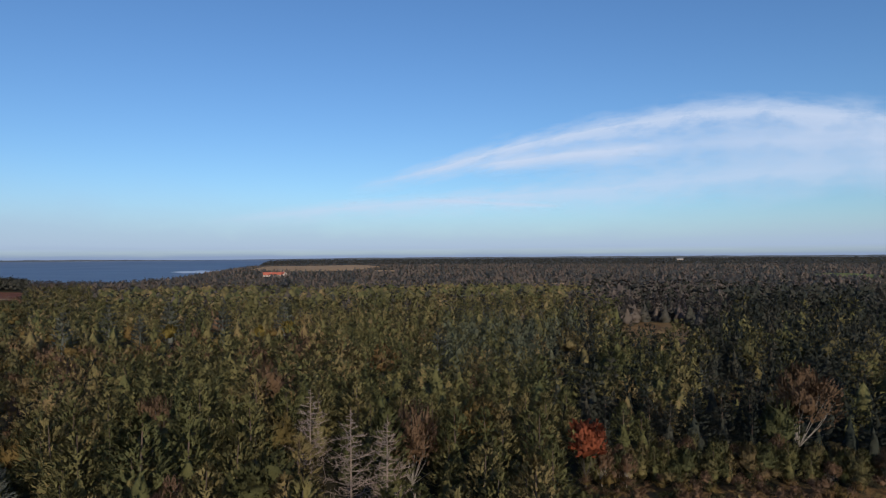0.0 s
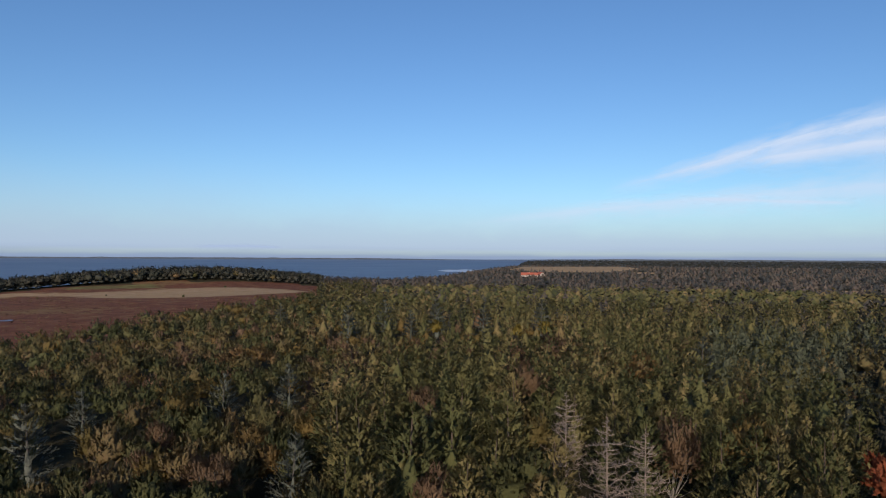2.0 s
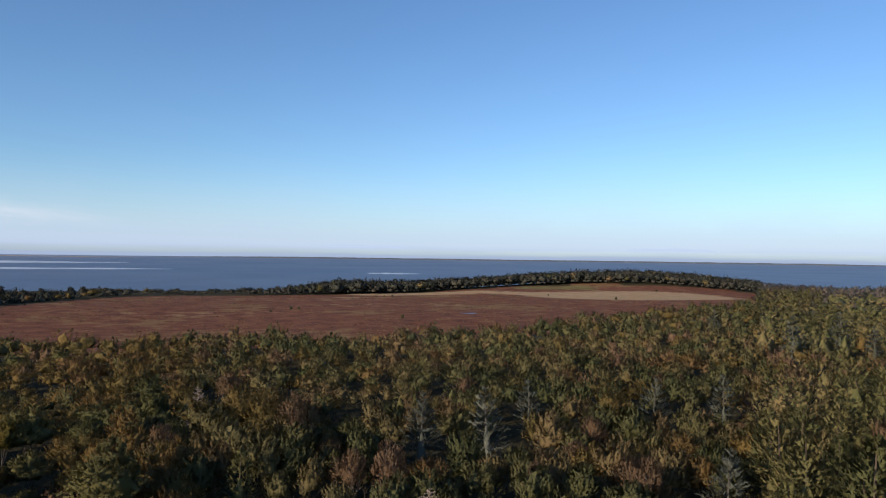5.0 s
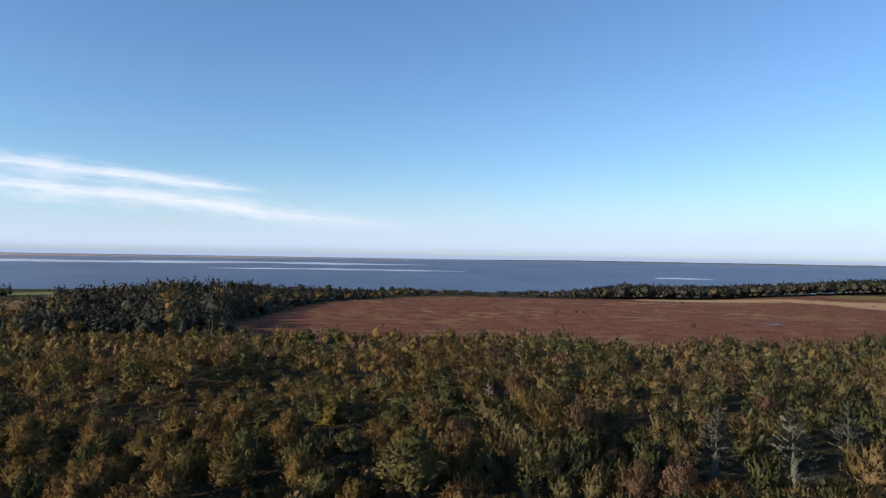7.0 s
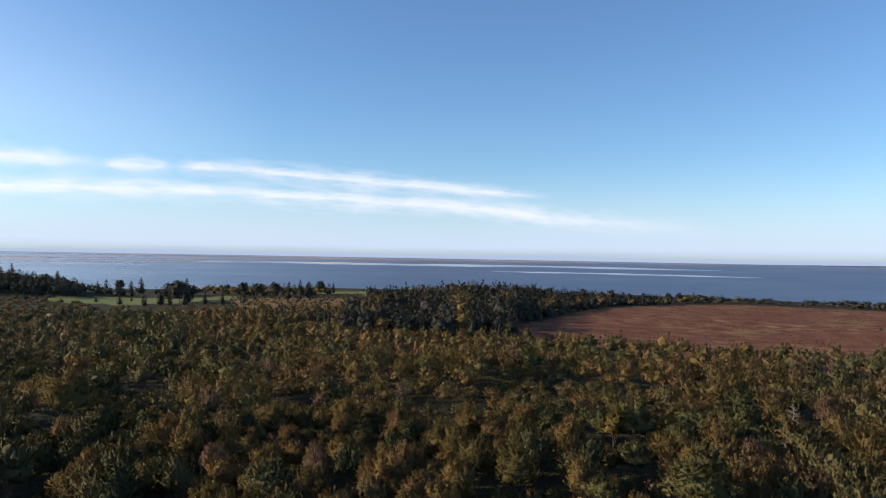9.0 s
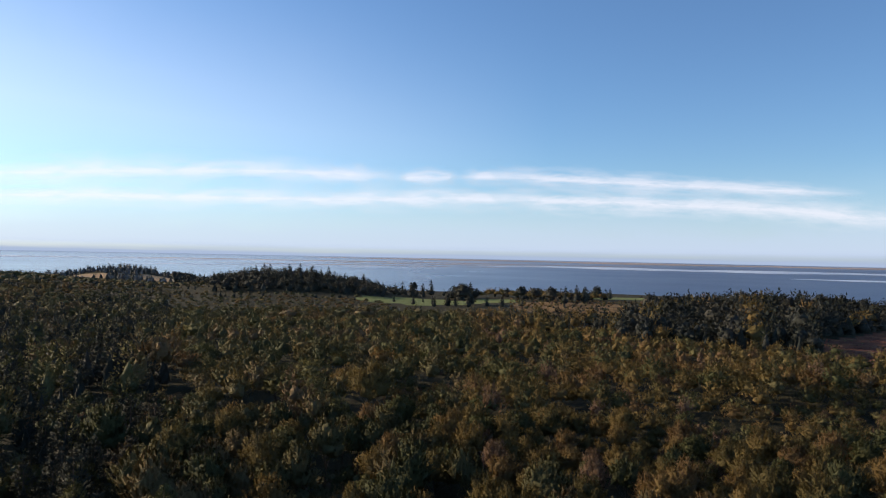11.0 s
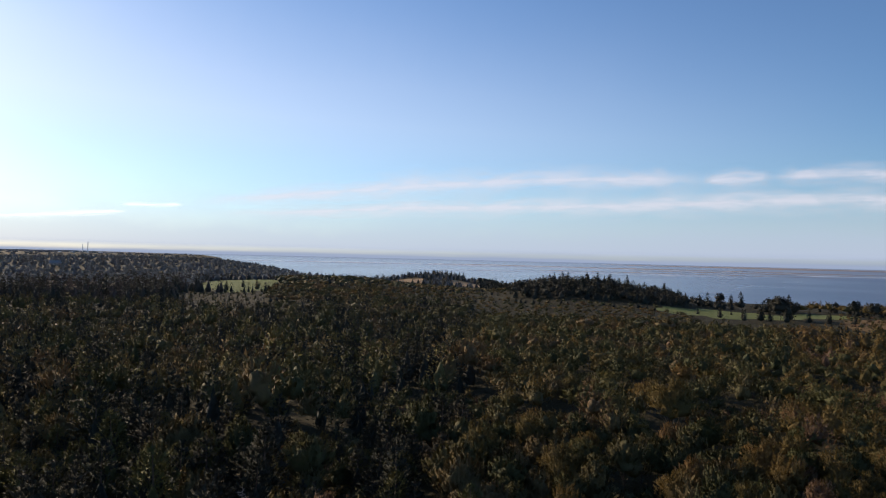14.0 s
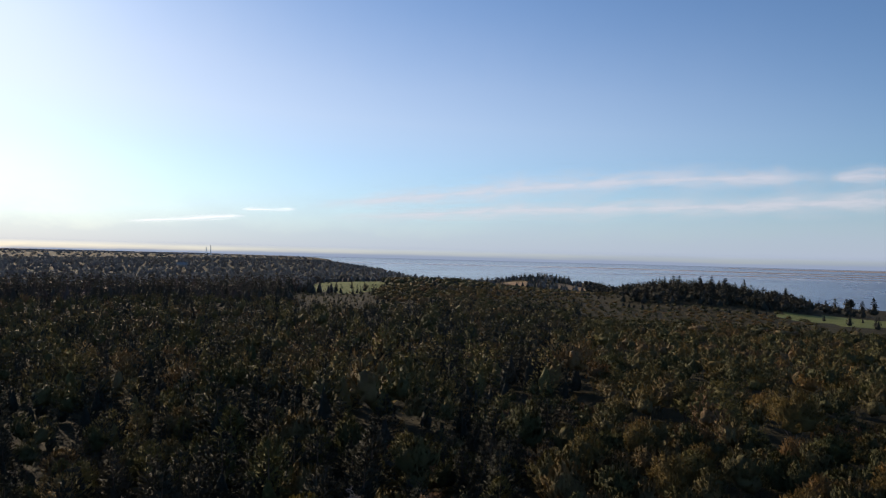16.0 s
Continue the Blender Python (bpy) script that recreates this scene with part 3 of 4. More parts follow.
# trees that stand out: kind, azimuth, distance, height
SINGLE = (
    ("red", -11.5, 97, 10.6), ("rust", -27.4, 118, 17.4), ("rust", 2.4, 92, 13.0), ("oak", 14.5, 74, 12.4),
    ("blue", 21.5, 271, 16.0), ("blue", 17.7, 257, 14.5), ("blue", 13.0, 283, 16.0), ("blue", 28.8, 249, 15.0), ("blue", 25.8, 284, 15.0), ("blue", 34.2, 308, 12.5), ("blue", 23.6, 262, 12.0),
    ("yellow", 21.6, 250, 9.6), ("yellow", 15.0, 248, 9.0), ("yellow", 12.6, 256, 9.4), ("blue", 57.3, 108, 12.2), ("blue", 51.8, 112, 12.4),
    ("blue", 48.4, 130, 10.4), ("blue", 38.7, 134, 11.4), ("blue", 33.4, 142, 11.4), ("blue", 33.3, 88, 10.8), ("blue", 0.6, 178, 14.5),
    ("oak", 80.9, 84, 12.4), ("yellow", 88.0, 118, 8.6), ("gold", 130.35, 136, 13.0), ("gold", 138.0, 150, 9.5), ("rust", 72.85, 146, 10.2),
    ("yellow", 27.2, 66, 10.5), ("oak", 86.5, 120, 10.2), ("oak", 78.0, 124, 10.4), ("rust", 63.0, 88, 9.4), ("rust", 21.3, 76, 9.8), ("rust", 158.6, 72, 10.2), ("yellow", 168.6, 72, 10.0))
for i, (k, az, r, h) in enumerate(SINGLE):
    plant(k, az, r, h, i * 47.0, i % 2)

for i, (az, r, h) in enumerate(((7.7, 84, 14.0), (4.7, 83, 12.8), (10.9, 98, 13.8), (56.5, 74, 8.0), (75.0, 132, 9.0), (164.6, 70, 10.9))):
    ob = new("dead_tree")
    ob.matrix_world = pose(*polar(az, r, float(land(az, r)) - 0.05), 0, 0, i * 71.0)
    part("trunk", triangles("trunk", dead_tree(np.random.default_rng(40 + i), h, 3.7), BARK_DEAD), ob)
    tagged(ob, "bare dead conifer with pale grey-pink twigs", "dead tree", "dead trees")


# ---- where the woods grow, and of what ----
def mixture(az, r):
    """Kinds and their shares, and the height of the canopy, at a place."""
    if az < -11 and r < 106 + (-12 - az) * 0.70:
        return (("shrub", 0.6), ("pine", 0.2), ("rust", 0.2)), 5.2
    if az + 5.0 * patch(az, r, 26.0, 5.5) < -11:
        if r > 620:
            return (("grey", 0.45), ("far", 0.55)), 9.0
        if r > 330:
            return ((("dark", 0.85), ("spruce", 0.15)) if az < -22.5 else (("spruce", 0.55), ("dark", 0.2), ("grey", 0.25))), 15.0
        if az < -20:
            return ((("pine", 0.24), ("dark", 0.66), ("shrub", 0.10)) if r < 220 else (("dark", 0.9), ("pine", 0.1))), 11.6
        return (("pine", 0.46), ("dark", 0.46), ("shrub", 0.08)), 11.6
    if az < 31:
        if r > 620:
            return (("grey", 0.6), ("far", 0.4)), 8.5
        if r > 285:
            return (("pine", 0.80), ("spruce", 0.20)), 11.4
        if az > 9 and 186 < r < 250:
            return (("rust", 0.36), ("gold", 0.30), ("shrub", 0.34)), 6.6
        if az < 0 and r > 165:
            return (("palepine", 0.8), ("pine", 0.2)), 11.8
        return (("pine", 0.94), ("rust", 0.03), ("gold", 0.03)), 12.0
    if az < 78 and r > 600:
        return (("wood", 0.95), ("shrub", 0.05)), float(np.interp(az, (31, 37, 44, 50, 58, 64, 68, 70, 78), (11, 13, 16, 15.5, 15, 17, 10, 7, 5)))
    if az < 75:
        return (("shrub", 0.74), ("gold", 0.15), ("rust", 0.07), ("pine", 0.04)), 8.4
    if az < 122:
        if r > 270 and az < 110:
            return (("wood", 0.5), ("dark", 0.38), ("gold", 0.12)), float(np.interp(az, (83, 90, 96, 100, 109), (7.5, 10.5, 16, 17, 13)))
        if r > 300:
            return (("dark", 0.5), ("gold", 0.5)), 10.0
        return (("gold", 0.70), ("oak", 0.12), ("shrub", 0.12), ("rust", 0.06)), 8.2
    if 129 < az < 146 and 366 < r < 500:
        return (("shrub", 0.6), ("gold", 0.4)), 2.8
    if 143 < az < 163 and 470 < r < 800:
        return (("dark", 0.35), ("shrub", 0.4), ("gold", 0.25)), float(np.interp(az, (143, 150, 156, 163), (3.6, 4.2, 6.5, 6.0)))
    if 159.5 < az < 170 and 400 < r < 575:
        return (("shrub", 0.6), ("dark", 0.4)), 3.4
    if 108 < az < 130 and r > 366:
        return (("wood", 0.6), ("dark", 0.4)), float(np.interp(az, (110, 114, 117, 120, 123, 126, 130), (8, 10, 11, 7, 13, 8, 9)))
    if 129 < az < 143 and 366 < r < 540:
        return (("dark", 0.7), ("shrub", 0.3)), 5.0
    if az < 146:
        if r > 420:
            return (("dark", 0.5), ("wood", 0.5)), 11.0
        return (("shrub", 0.66), ("gold", 0.22), ("oak", 0.12)), 8.4
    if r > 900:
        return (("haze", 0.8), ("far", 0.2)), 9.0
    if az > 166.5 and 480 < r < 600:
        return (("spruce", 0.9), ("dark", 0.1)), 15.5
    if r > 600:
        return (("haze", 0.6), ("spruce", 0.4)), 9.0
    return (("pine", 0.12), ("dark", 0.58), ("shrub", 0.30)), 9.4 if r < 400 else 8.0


GROVES = ((123, 600, 1.7, 26), (116.6, 620, 2.2, 30), (113.4, 640, 1.4, 24), (120.2, 650, 1.0, 18), (111.6, 660, 0.6, 14), (126.8, 610, 1.4, 20), (128.8, 600, 1.6, 24),
          (137, 505, 7.0, 14), (131.5, 500, 1.8, 12))


def wooded(az, r):
    c = cover(az, r)
    ok = c == 0
    shore = np.interp(az, SHORE_AZ, SHORE_R)
    ok &= r < shore * 0.975
    # open strips along the water and round the fields, with groves left in them
    ok &= ~((az > 71) & (az < 83) & (r > 600) & (r < 800) & (np.mod(az * 7.3 + r * 0.01, 3) > 1.0))
    ok &= ~((az > 83) & (az < 110) & (r > np.interp(az, (83, 90, 96, 109), (640, 560, 520, 470))))
    grove = (az > 129.5) & (az < 143) & (r > 545) & (r < 720)
    for a0, r0, wa, wr in GROVES:
        grove |= spot(az, r, a0, r0, wa, wr)
    ok &= ~((az > 108) & (az < 143 + 2 * np.sin(r / 17.0)) & (r > 366) & ~grove & ~((az > 129) & (r < 500)))
    return ok


def scatter(r0, r1, spacing, seed, az0=-42, az1=200):
    rng = np.random.default_rng(seed)
    n = int(2 * r1 / spacing) + 2
    g = (np.arange(n) - n / 2) * spacing
    X, Y = np.meshgrid(g, g)
    X[::2] += spacing / 2
    X = X + rng.normal(0, spacing * 0.24, X.shape)
    Y = Y + rng.normal(0, spacing * 0.24, Y.shape)
    az = np.mod(np.degrees(np.arctan2(-X, Y)) + 100, 360) - 100
    r = np.hypot(X, Y)
    k = (r >= r0) & (r < r1) & (az > az0) & (az < az1)
    az, r = az[k], r[k]
    k = wooded(az, r)
    o = np.argsort(r[k])
    return az[k][o], r[k][o], rng


def patch(az, r, size, seed=0.0):
    """A slow random value over the ground, about -1 to 1."""
    x, y, _ = polar(az, r)
    return noise.noise(Vector((x / size, y / size, seed))) * 1.6


# glades and stands that rise over their surroundings: azimuth, distance, half-width in degrees, half-depth in metres, change of height
STANDS = ((91, 163, 7.5, 15, 0.46), (84, 94, 3.2, 10, 0.48), (100.7, 129, 3.4, 12, 0.48), (94.5, 84, 3.0, 8, 0.45), (120, 196, 4.5, 18, 0.42), (108, 112, 2.5, 9, 0.5),
          (149, 146, 6.0, 16, 0.40), (159, 108, 4.5, 12, 0.42), (140, 132, 3.0, 10, 0.5), (157, 84, 3.0, 8, 0.5), (126, 150, 3.0, 11, 0.5), (133, 92, 2.6, 8, 0.55),
          (-23.5, 158, 2.6, 15, 0.5), (-2, 146, 1.8, 10, 0.5), (-10.4, 182, 2.4, 13, 0.5), (32, 139, 2.4, 10, 0.5), (63.6, 122, 2.6, 9, 0.5), (20, 118, 2.0, 8, 0.55),
          (150, 182, 6.5, 14, 1.45), (164, 138, 5.0, 18, 1.55), (172, 112, 4.0, 14, 1.3), (-27, 290, 6.0, 60, 1.25), (95, 188, 6.0, 12, 1.15), (77, 84, 2.0, 6, 1.2))


def growth(az, r):
    """How much taller or lower than usual the wood stands here; None where a gap opens."""
    if patch(az, r, 12.0, 9.1) < -0.95 and r < 330:
        return None
    g = 1 + 0.26 * patch(az, r, 30.0, 3.3) + 0.18 * patch(az, r, 12.0, 7.7)
    for a0, r0, wa, wr, k in STANDS:
        d = ((az - a0) / wa) ** 2 + ((r - r0) / wr) ** 2
        if d < 1.4:
            g *= 1 + (k - 1) * float(1 - smooth(0.6, 1.4, d))
    return max(0.52, g)


def pick(shares, u):
    for k, s in shares:
        u -= s
        if u < 0:
            return k
    return shares[0][0]


REACH = {"pine": 0.28, "palepine": 0.28, "dark": 0.27, "spruce": 0.23, "shrub": 0.33, "gold": 0.37, "oak": 0.38, "rust": 0.28}
STOOD = {}


def room(kind, x, y, h):
    """True where a crown finds room beside those that stand already."""
    w = REACH.get(kind, 0.2) * h
    i, j = int(x // 8), int(y // 8)
    for p in range(i - 1, i + 2):
        for q in range(j - 1, j + 2):
            for a, e, v in STOOD.get((p, q), ()):
                if (a - x) ** 2 + (e - y) ** 2 < (0.62 * (v + w)) ** 2:
                    return False
    STOOD.setdefault((i, j), []).append((x, y, w))
    return True


COUNT = {}
LEFT = []
rng = np.random.default_rng(77)
for i in range(64):
    az = -11.5 - i * 0.36 + rng.normal(0, 0.12)
    r = 97.5 + (-12 - az) * 0.70 + rng.uniform(-1.0, 5.5)
    k = "rust" if i % 9 == 4 else "shrub" if i % 3 else "pine"
    plant(k, az, r, rng.uniform(3.2, 6.2), rng.uniform(0, 360), i % 4, "young bushy tree at the edge of a brown clearing")
for i, (az, r, h) in enumerate(((128.6, 500, 4.5), (126.2, 520, 3.6), (125.4, 482, 6.0), (124.1, 470, 7.5), (122.4, 462, 9.0), (119.6, 480, 5.0), (118.0, 474, 6.5), (117.2, 500, 5.0), (114.6, 470, 4.0),
                                 (111.4, 420, 3.4), (166.2, 600, 8.0), (163.9, 610, 8.5), (165.0, 640, 7.0), (162.6, 600, 6.5))):
    plant("fir", az, r, h, i * 53.0, i % 3)
# trees along the fields and the shore
rng = np.random.default_rng(92)
BRUSH = [(108.5 + 10.5 * rng.random(), 400 + 190 * rng.random(), rng.uniform(1.6, 3.6)) for i in range(420)]
FIELD_TREES = (
    ("fir", 128.5, 608, 10.5), ("fir", 127.9, 622, 12), ("round", 127.0, 700, 13.5), ("fir", 126.3, 706, 13), ("fir", 125.5, 700, 15.5), ("round", 123.6, 690, 9.5), ("round", 122.8, 478, 16.5),
    ("fir", 122.3, 484, 16), ("round", 121.9, 490, 12), ("round", 119.3, 628, 9.5), ("round", 118.1, 568, 13), ("round", 116.9, 530, 12), ("round", 115.6, 500, 14), ("fir", 114.6, 520, 13),
    ("fir", 113.6, 554, 14), ("fir", 113.0, 556, 14), ("round", 112.0, 650, 13.5), ("fir", 111.0, 680, 10), ("fir", 127.0, 472, 7.4), ("fir", 125.3, 457, 7.3), ("fir", 124.2, 467, 9.3),
    ("fir", 123.5, 465, 7.6), ("fir", 120.9, 469, 6.9), ("fir", 119.7, 465, 7.8), ("fir", 108.2, 375, 13.5), ("round", 106.5, 358, 15), ("round", 109.6, 368, 8.5))
for i, (k, az, r, h) in enumerate(FIELD_TREES):
    plant(k, az, r, h, i * 53.0, i % 3)
rng = np.random.default_rng(95)
for i in range(26):
    az, r = 147.0 + 5.6 * rng.random(), 925 + 40 * rng.random()
    plant("fir", az, r, rng.uniform(6.5, 9.5), i * 77.0, i % 3, "dark spruce on a hilltop by the water")
for i in range(22):
    az, r = 131.0 + 11.0 * rng.random(), 560 + 130 * rng.random()
    plant("fir", az, r, rng.uniform(12, 15.5), i * 77.0, i % 3, "tall dark spruce on a wooded knoll")
rng = np.random.default_rng(91)
for i in range(30):
    az = 107 - i * 0.82 + rng.normal(0, 0.15)
    r, h = np.interp(az, (83.3, 85.7, 89.2, 92.6, 95.7, 100, 107), (647, 590, 528, 482, 450, 400, 352)), np.interp(az, (83, 86, 89, 93, 96, 100, 107), (9, 9.5, 11.5, 13.5, 15, 14, 11))
    plant("fir" if i % 3 == 0 else "round", az, float(r) + rng.uniform(-4, 10), float(h) * rng.uniform(0.8, 1.08), i * 61.0, i % 3)
for az, r, h in ((68, 410, 3.2), (67.4, 414, 2.6), (60.5, 590, 3.0), (59.8, 592, 3.4), (61.2, 588, 2.6), (63.1, 550, 2.2), (51.4, 585, 3.0), (41.6, 545, 3.4), (38.5, 720, 3.6),
                 (59.0, 345, 3.6), (69.6, 395, 2.4), (47.0, 640, 2.4), (72.4, 470, 2.0), (80.2, 520, 1.8)):
    plant("shrub", az, r, h, az * 31, int(r) % 4, "lone dark bush on the open heath")
azs, rs, rng = scatter(57, 122, 4.25, 21, -39, 197)
taken = [(*polar(a, r)[:2], 26.0 if k == "blue" else 9.0) for k, a, r, _ in SINGLE]
taken += [(*polar(a, r - d)[:2], 30.0) for k, a, r, _ in SINGLE if k == "blue" or k == "yellow" or k == "red" for d in ((5, 9, 13) if r > 200 else (5,))]
taken += [(*polar(a, r - d)[:2], 26.0) for a, r in ((7.7, 84), (4.7, 83), (10.9, 98), (57.3, 108), (51.8, 112), (38.7, 134), (33.4, 142), (-11.5, 97), (80.9, 84), (130.35, 136), (164.6, 70), (72.85, 146)) for d in (0, 5, 9)]
for az, r in zip(azs, rs):
    shares, tall = mixture(az, r)
    k = pick(shares, rng.random())
    h = tall * rng.uniform(0.74, 1.16) * (0.92 if k in ("rust", "gold") and tall > 10 else 1)
    x, y, _ = polar(az, r)
    g = growth(az, r)
    if g is None or not room(k, x, y, h * g):
        continue
    h *= g
    if any((x - a) ** 2 + (y - b) ** 2 < c for a, b, c in taken):
        continue
    if COUNT.get(k, 0) < 300 and k in INFO:
        COUNT[k] = COUNT.get(k, 0) + 1
        plant(k, az, r, h, rng.uniform(0, 360), int(rng.integers(0, 4)))
    else:
        LEFT.append((k, az, r, h))


# ---- the wider woods: joined canopies, one for each kind ----
def low_model(kind, seed, detail):
    """A light tree, about 1 m high in proportion 1, as triangles."""
    rng = np.random.default_rng(seed)
    n, m, f, inner = {3: (120, 5, 0.80, (7, 0.47)), 2: (40, 4, 1.15, (5, 0.58)), 1: (7, 3, 1.8, (4, 0.78))}[detail]
    if kind in ("pine", "palepine"):
        t = conifer(rng, 12.0, 3.5, 0.06, n, m, 1.2 * f, 0.75 * f, 0.38, 2.4, 0.62, (12, 58), 0.0, inner, 0.28)
    elif kind in ("spruce", "blue", "dark"):
        t = conifer(rng, 12.0, 3.1, 0.04, n, m, 1.2 * f, 0.75 * f, 0.38, 1.4, 0.85, (2, 60), 1.3, inner, 0.16)
    elif kind in ("grey", "far", "haze"):
        t = conifer(rng, 12.0, 2.9, 0.05, n, m, 1.2 * f, 0.85 * f, 0.36, 1.6, 0.85, (20, 70), 0.0, inner, 0.2)
    elif kind == "shrub":
        t = broadleaf(rng, 12.0, 5.0, 0.04, 20, n, m, 1.2 * f, 0.90 * f, 0.42, 0.6, inner, 2, 0.9, 0.6)
    elif kind in ("gold", "rust"):
        t = broadleaf(rng, 12.0, 5.3 if kind == "gold" else 4.3, 0.04, 16, n, m, 1.5 * f, 0.85 * f, 0.44, 0.6, inner, 2, 1.0, 0.65)
    else:
        t = broadleaf(rng, 12.0, 5.4, 0.04, 18, n, m, 1.1 * f, 0.90 * f, 0.55, 0.30, inner, 2, 1.0, 0.9)
    return t[0] / 12.0


HEAPS = {}


def heap(kind, az, r, h, rng, detail, wide=1.0):
    if kind in ("red", "yellow"):
        kind = "rust"
    key = (kind, detail)
    if key not in HEAPS:
        HEAPS[key] = {"models": [low_model(kind, 300 + i + 17 * detail + 5 * len(kind), detail) for i in range(5)], "t": [], "tone": []}
    slot = HEAPS[key]
    m = slot["models"][int(rng.integers(0, 5))]
    a = rng.uniform(0, 6.283)
    c, s = math.cos(a), math.sin(a)
    rot = np.array(((c, -s, 0), (s, c, 0), (0, 0, 1)))
    x, y, _ = polar(az, r)
    m = m @ rot.T
    m[:, :3] = m[:, :3] * np.array((h * wide, h * wide, h)) + np.array((x, y, float(land(az, r)) - (0.10 * h if detail < 3 else 0.0)))
    m[:, 3:] = unit(m[:, 3:] * np.array((1, 1, wide)))
    slot["t"].append(m)
    tone = 0.5 + 0.40 * patch(az, r, 24.0, 1.7) + rng.normal(0, 0.22) + rng.normal(0, 0.04, len(m))
    slot["tone"].append(np.clip(tone, 0, 1).astype(np.float32))


for i in range(560):
    az = -11.5 - 28 * rng.random()
    heap(("rust", "shrub", "gold", "rust", "pine")[i % 5], az, rng.uniform(58, 97 + (-12 - az) * 0.70), rng.uniform(1.2, 3.4), rng, 3, 1.2)
for a0, r0, wa, wr, k in STANDS:      # underwood in the glades
    for i in range(int(30 + wa * wr * 0.6) if k < 1 else 0):
        q, e = 6.283 * rng.random(), math.sqrt(rng.random()) * 1.15
        heap(("shrub", "shrub", "gold", "rust")[i % 4], a0 + wa * e * math.cos(q), r0 + wr * e * math.sin(q), rng.uniform(2.2, 4.2), rng, 2, 1.5)
for az, r, h in BRUSH:
    heap(("shrub", "gold", "rust", "wood")[int(r) % 4], az, r, h, rng, 2, 1.3)
for k, az, r, h in LEFT:
    heap(k, az, r, h, rng, 3)
azs, rs, rng = scatter(122, 330, 5.0, 22)
for az, r in zip(azs, rs):
    shares, tall = mixture(az, r)
    k = pick(shares, rng.random())
    g = growth(az, r)
    x, y, _ = polar(az, r)
    if g is None or not room(k, x, y, tall * g) or any((x - p) ** 2 + (y - q) ** 2 < c for p, q, c in taken):
        continue
    heap(k, az, r, tall * g * rng.uniform(0.8, 1.1), rng, 3 if r < 205 else 2, 1.2 if k in ("gold", "oak") else 1.0)
azs, rs, rng = scatter(330, 900, 7.6, 23)
for az, r in zip(azs, rs):
    shares, tall = mixture(az, r)
    thin = r > 430 and az < 27 or r > 620 and az > 163
    if thin and rng.random() < 0.5:
        continue
    k = pick(shares, rng.random())
    if 27 < az < 112:
        heap("wood", az + 0.25, r - 1.5, tall * rng.uniform(0.35, 0.5), rng, 1, 1.5)
    heap(k, az, r, tall * rng.uniform(0.75, 1.18), rng, 2 if r < 400 or 27 < az < 145 or az > 145 and r < 620 else 1, 2.4 if 71 < az < 83 or 129 < az < 146 and r < 500 else 1.9 if 143 < az < 163 and 470 < r < 800 else 1.0 if k == "wood" else 2.3 if thin else 1.7 if 108 < az < 145 else 1.1 if az > 163 else 1.5)
azs, rs, rng = scatter(900, 2000, 18.5, 24)
for az, r in zip(azs, rs):
    shares, tall = mixture(az, r)
    heap(pick(shares, rng.random()), az, r, tall * rng.uniform(0.7, 1.15), rng, 1, 2.2)
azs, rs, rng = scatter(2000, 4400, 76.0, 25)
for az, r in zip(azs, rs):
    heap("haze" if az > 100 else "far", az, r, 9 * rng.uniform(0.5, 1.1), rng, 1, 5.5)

NAMES = {"pine": ("pine_wood", "dense olive-green pine wood"), "palepine": ("pine_wood", "pale grey-green pine wood"), "dark": ("spruce_wood", "very dark green spruce wood"), "shrub": ("scrub_wood", "low dark green scrubby wood"), "blue": ("spruce_wood", "blue-grey spruces"),
         "spruce": ("spruce_wood", "dark green spruce wood"), "gold": ("autumn_wood", "olive-gold broadleaf wood in autumn"), "oak": ("oak_wood", "green oaks in mixed wood"),
         "rust": ("birch_wood", "rust-brown birches in autumn"), "wood": ("mixed_wood", "dark rounded mixed trees along open ground"), "grey": ("larch_wood", "grey-brown conifer wood"), "haze": ("far_wood", "blue-grey far wood, haze put into its colour, towards the sun"), "far": ("far_wood", "far grey-green wood, haze put into its colour, towards the horizon")}
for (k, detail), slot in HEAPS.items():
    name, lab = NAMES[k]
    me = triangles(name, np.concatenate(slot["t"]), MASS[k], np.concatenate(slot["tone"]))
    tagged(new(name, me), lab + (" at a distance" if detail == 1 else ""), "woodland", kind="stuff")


# ---- heather and grass tufts on the heath ----
def tufts(name, label, material, count, seed, low, high, flat):
    rng = np.random.default_rng(seed)
    az, r = rng.uniform(32, 95, count * 6), 250 + 480 * rng.random(count * 6) ** 0.8
    k = (cover(az, r) == 1) & ~spot(az, r, 40.5, 650, 9.0, 95) & ~spot(az, r, 57.5, 712, 8.8, 26)
    k &= np.array([patch(p, q, 26.0, seed) > -0.1 for p, q in zip(az, r)])
    az, r = az[k][:count], r[k][:count]
    c = np.stack([-np.sin(np.radians(az)) * r, np.cos(np.radians(az)) * r, land(az, r)], -1)
    n, m = len(c), 7
    s = np.repeat(rng.uniform(low, high, n), m)
    d = np.stack([rng.normal(0, 1, n * m), rng.normal(0, 1, n * m), rng.uniform(0.2, 1.0, n * m) * flat], -1)
    t = spikes(np.repeat(c, m, 0) + rng.normal(0, 0.2, (n * m, 3)) * (1, 1, 0), d, s, s * 0.7, rng)
    tagged(new(name, triangles(name, t, material, np.repeat(rng.random(n), m))), label, "heath plants", kind="stuff")


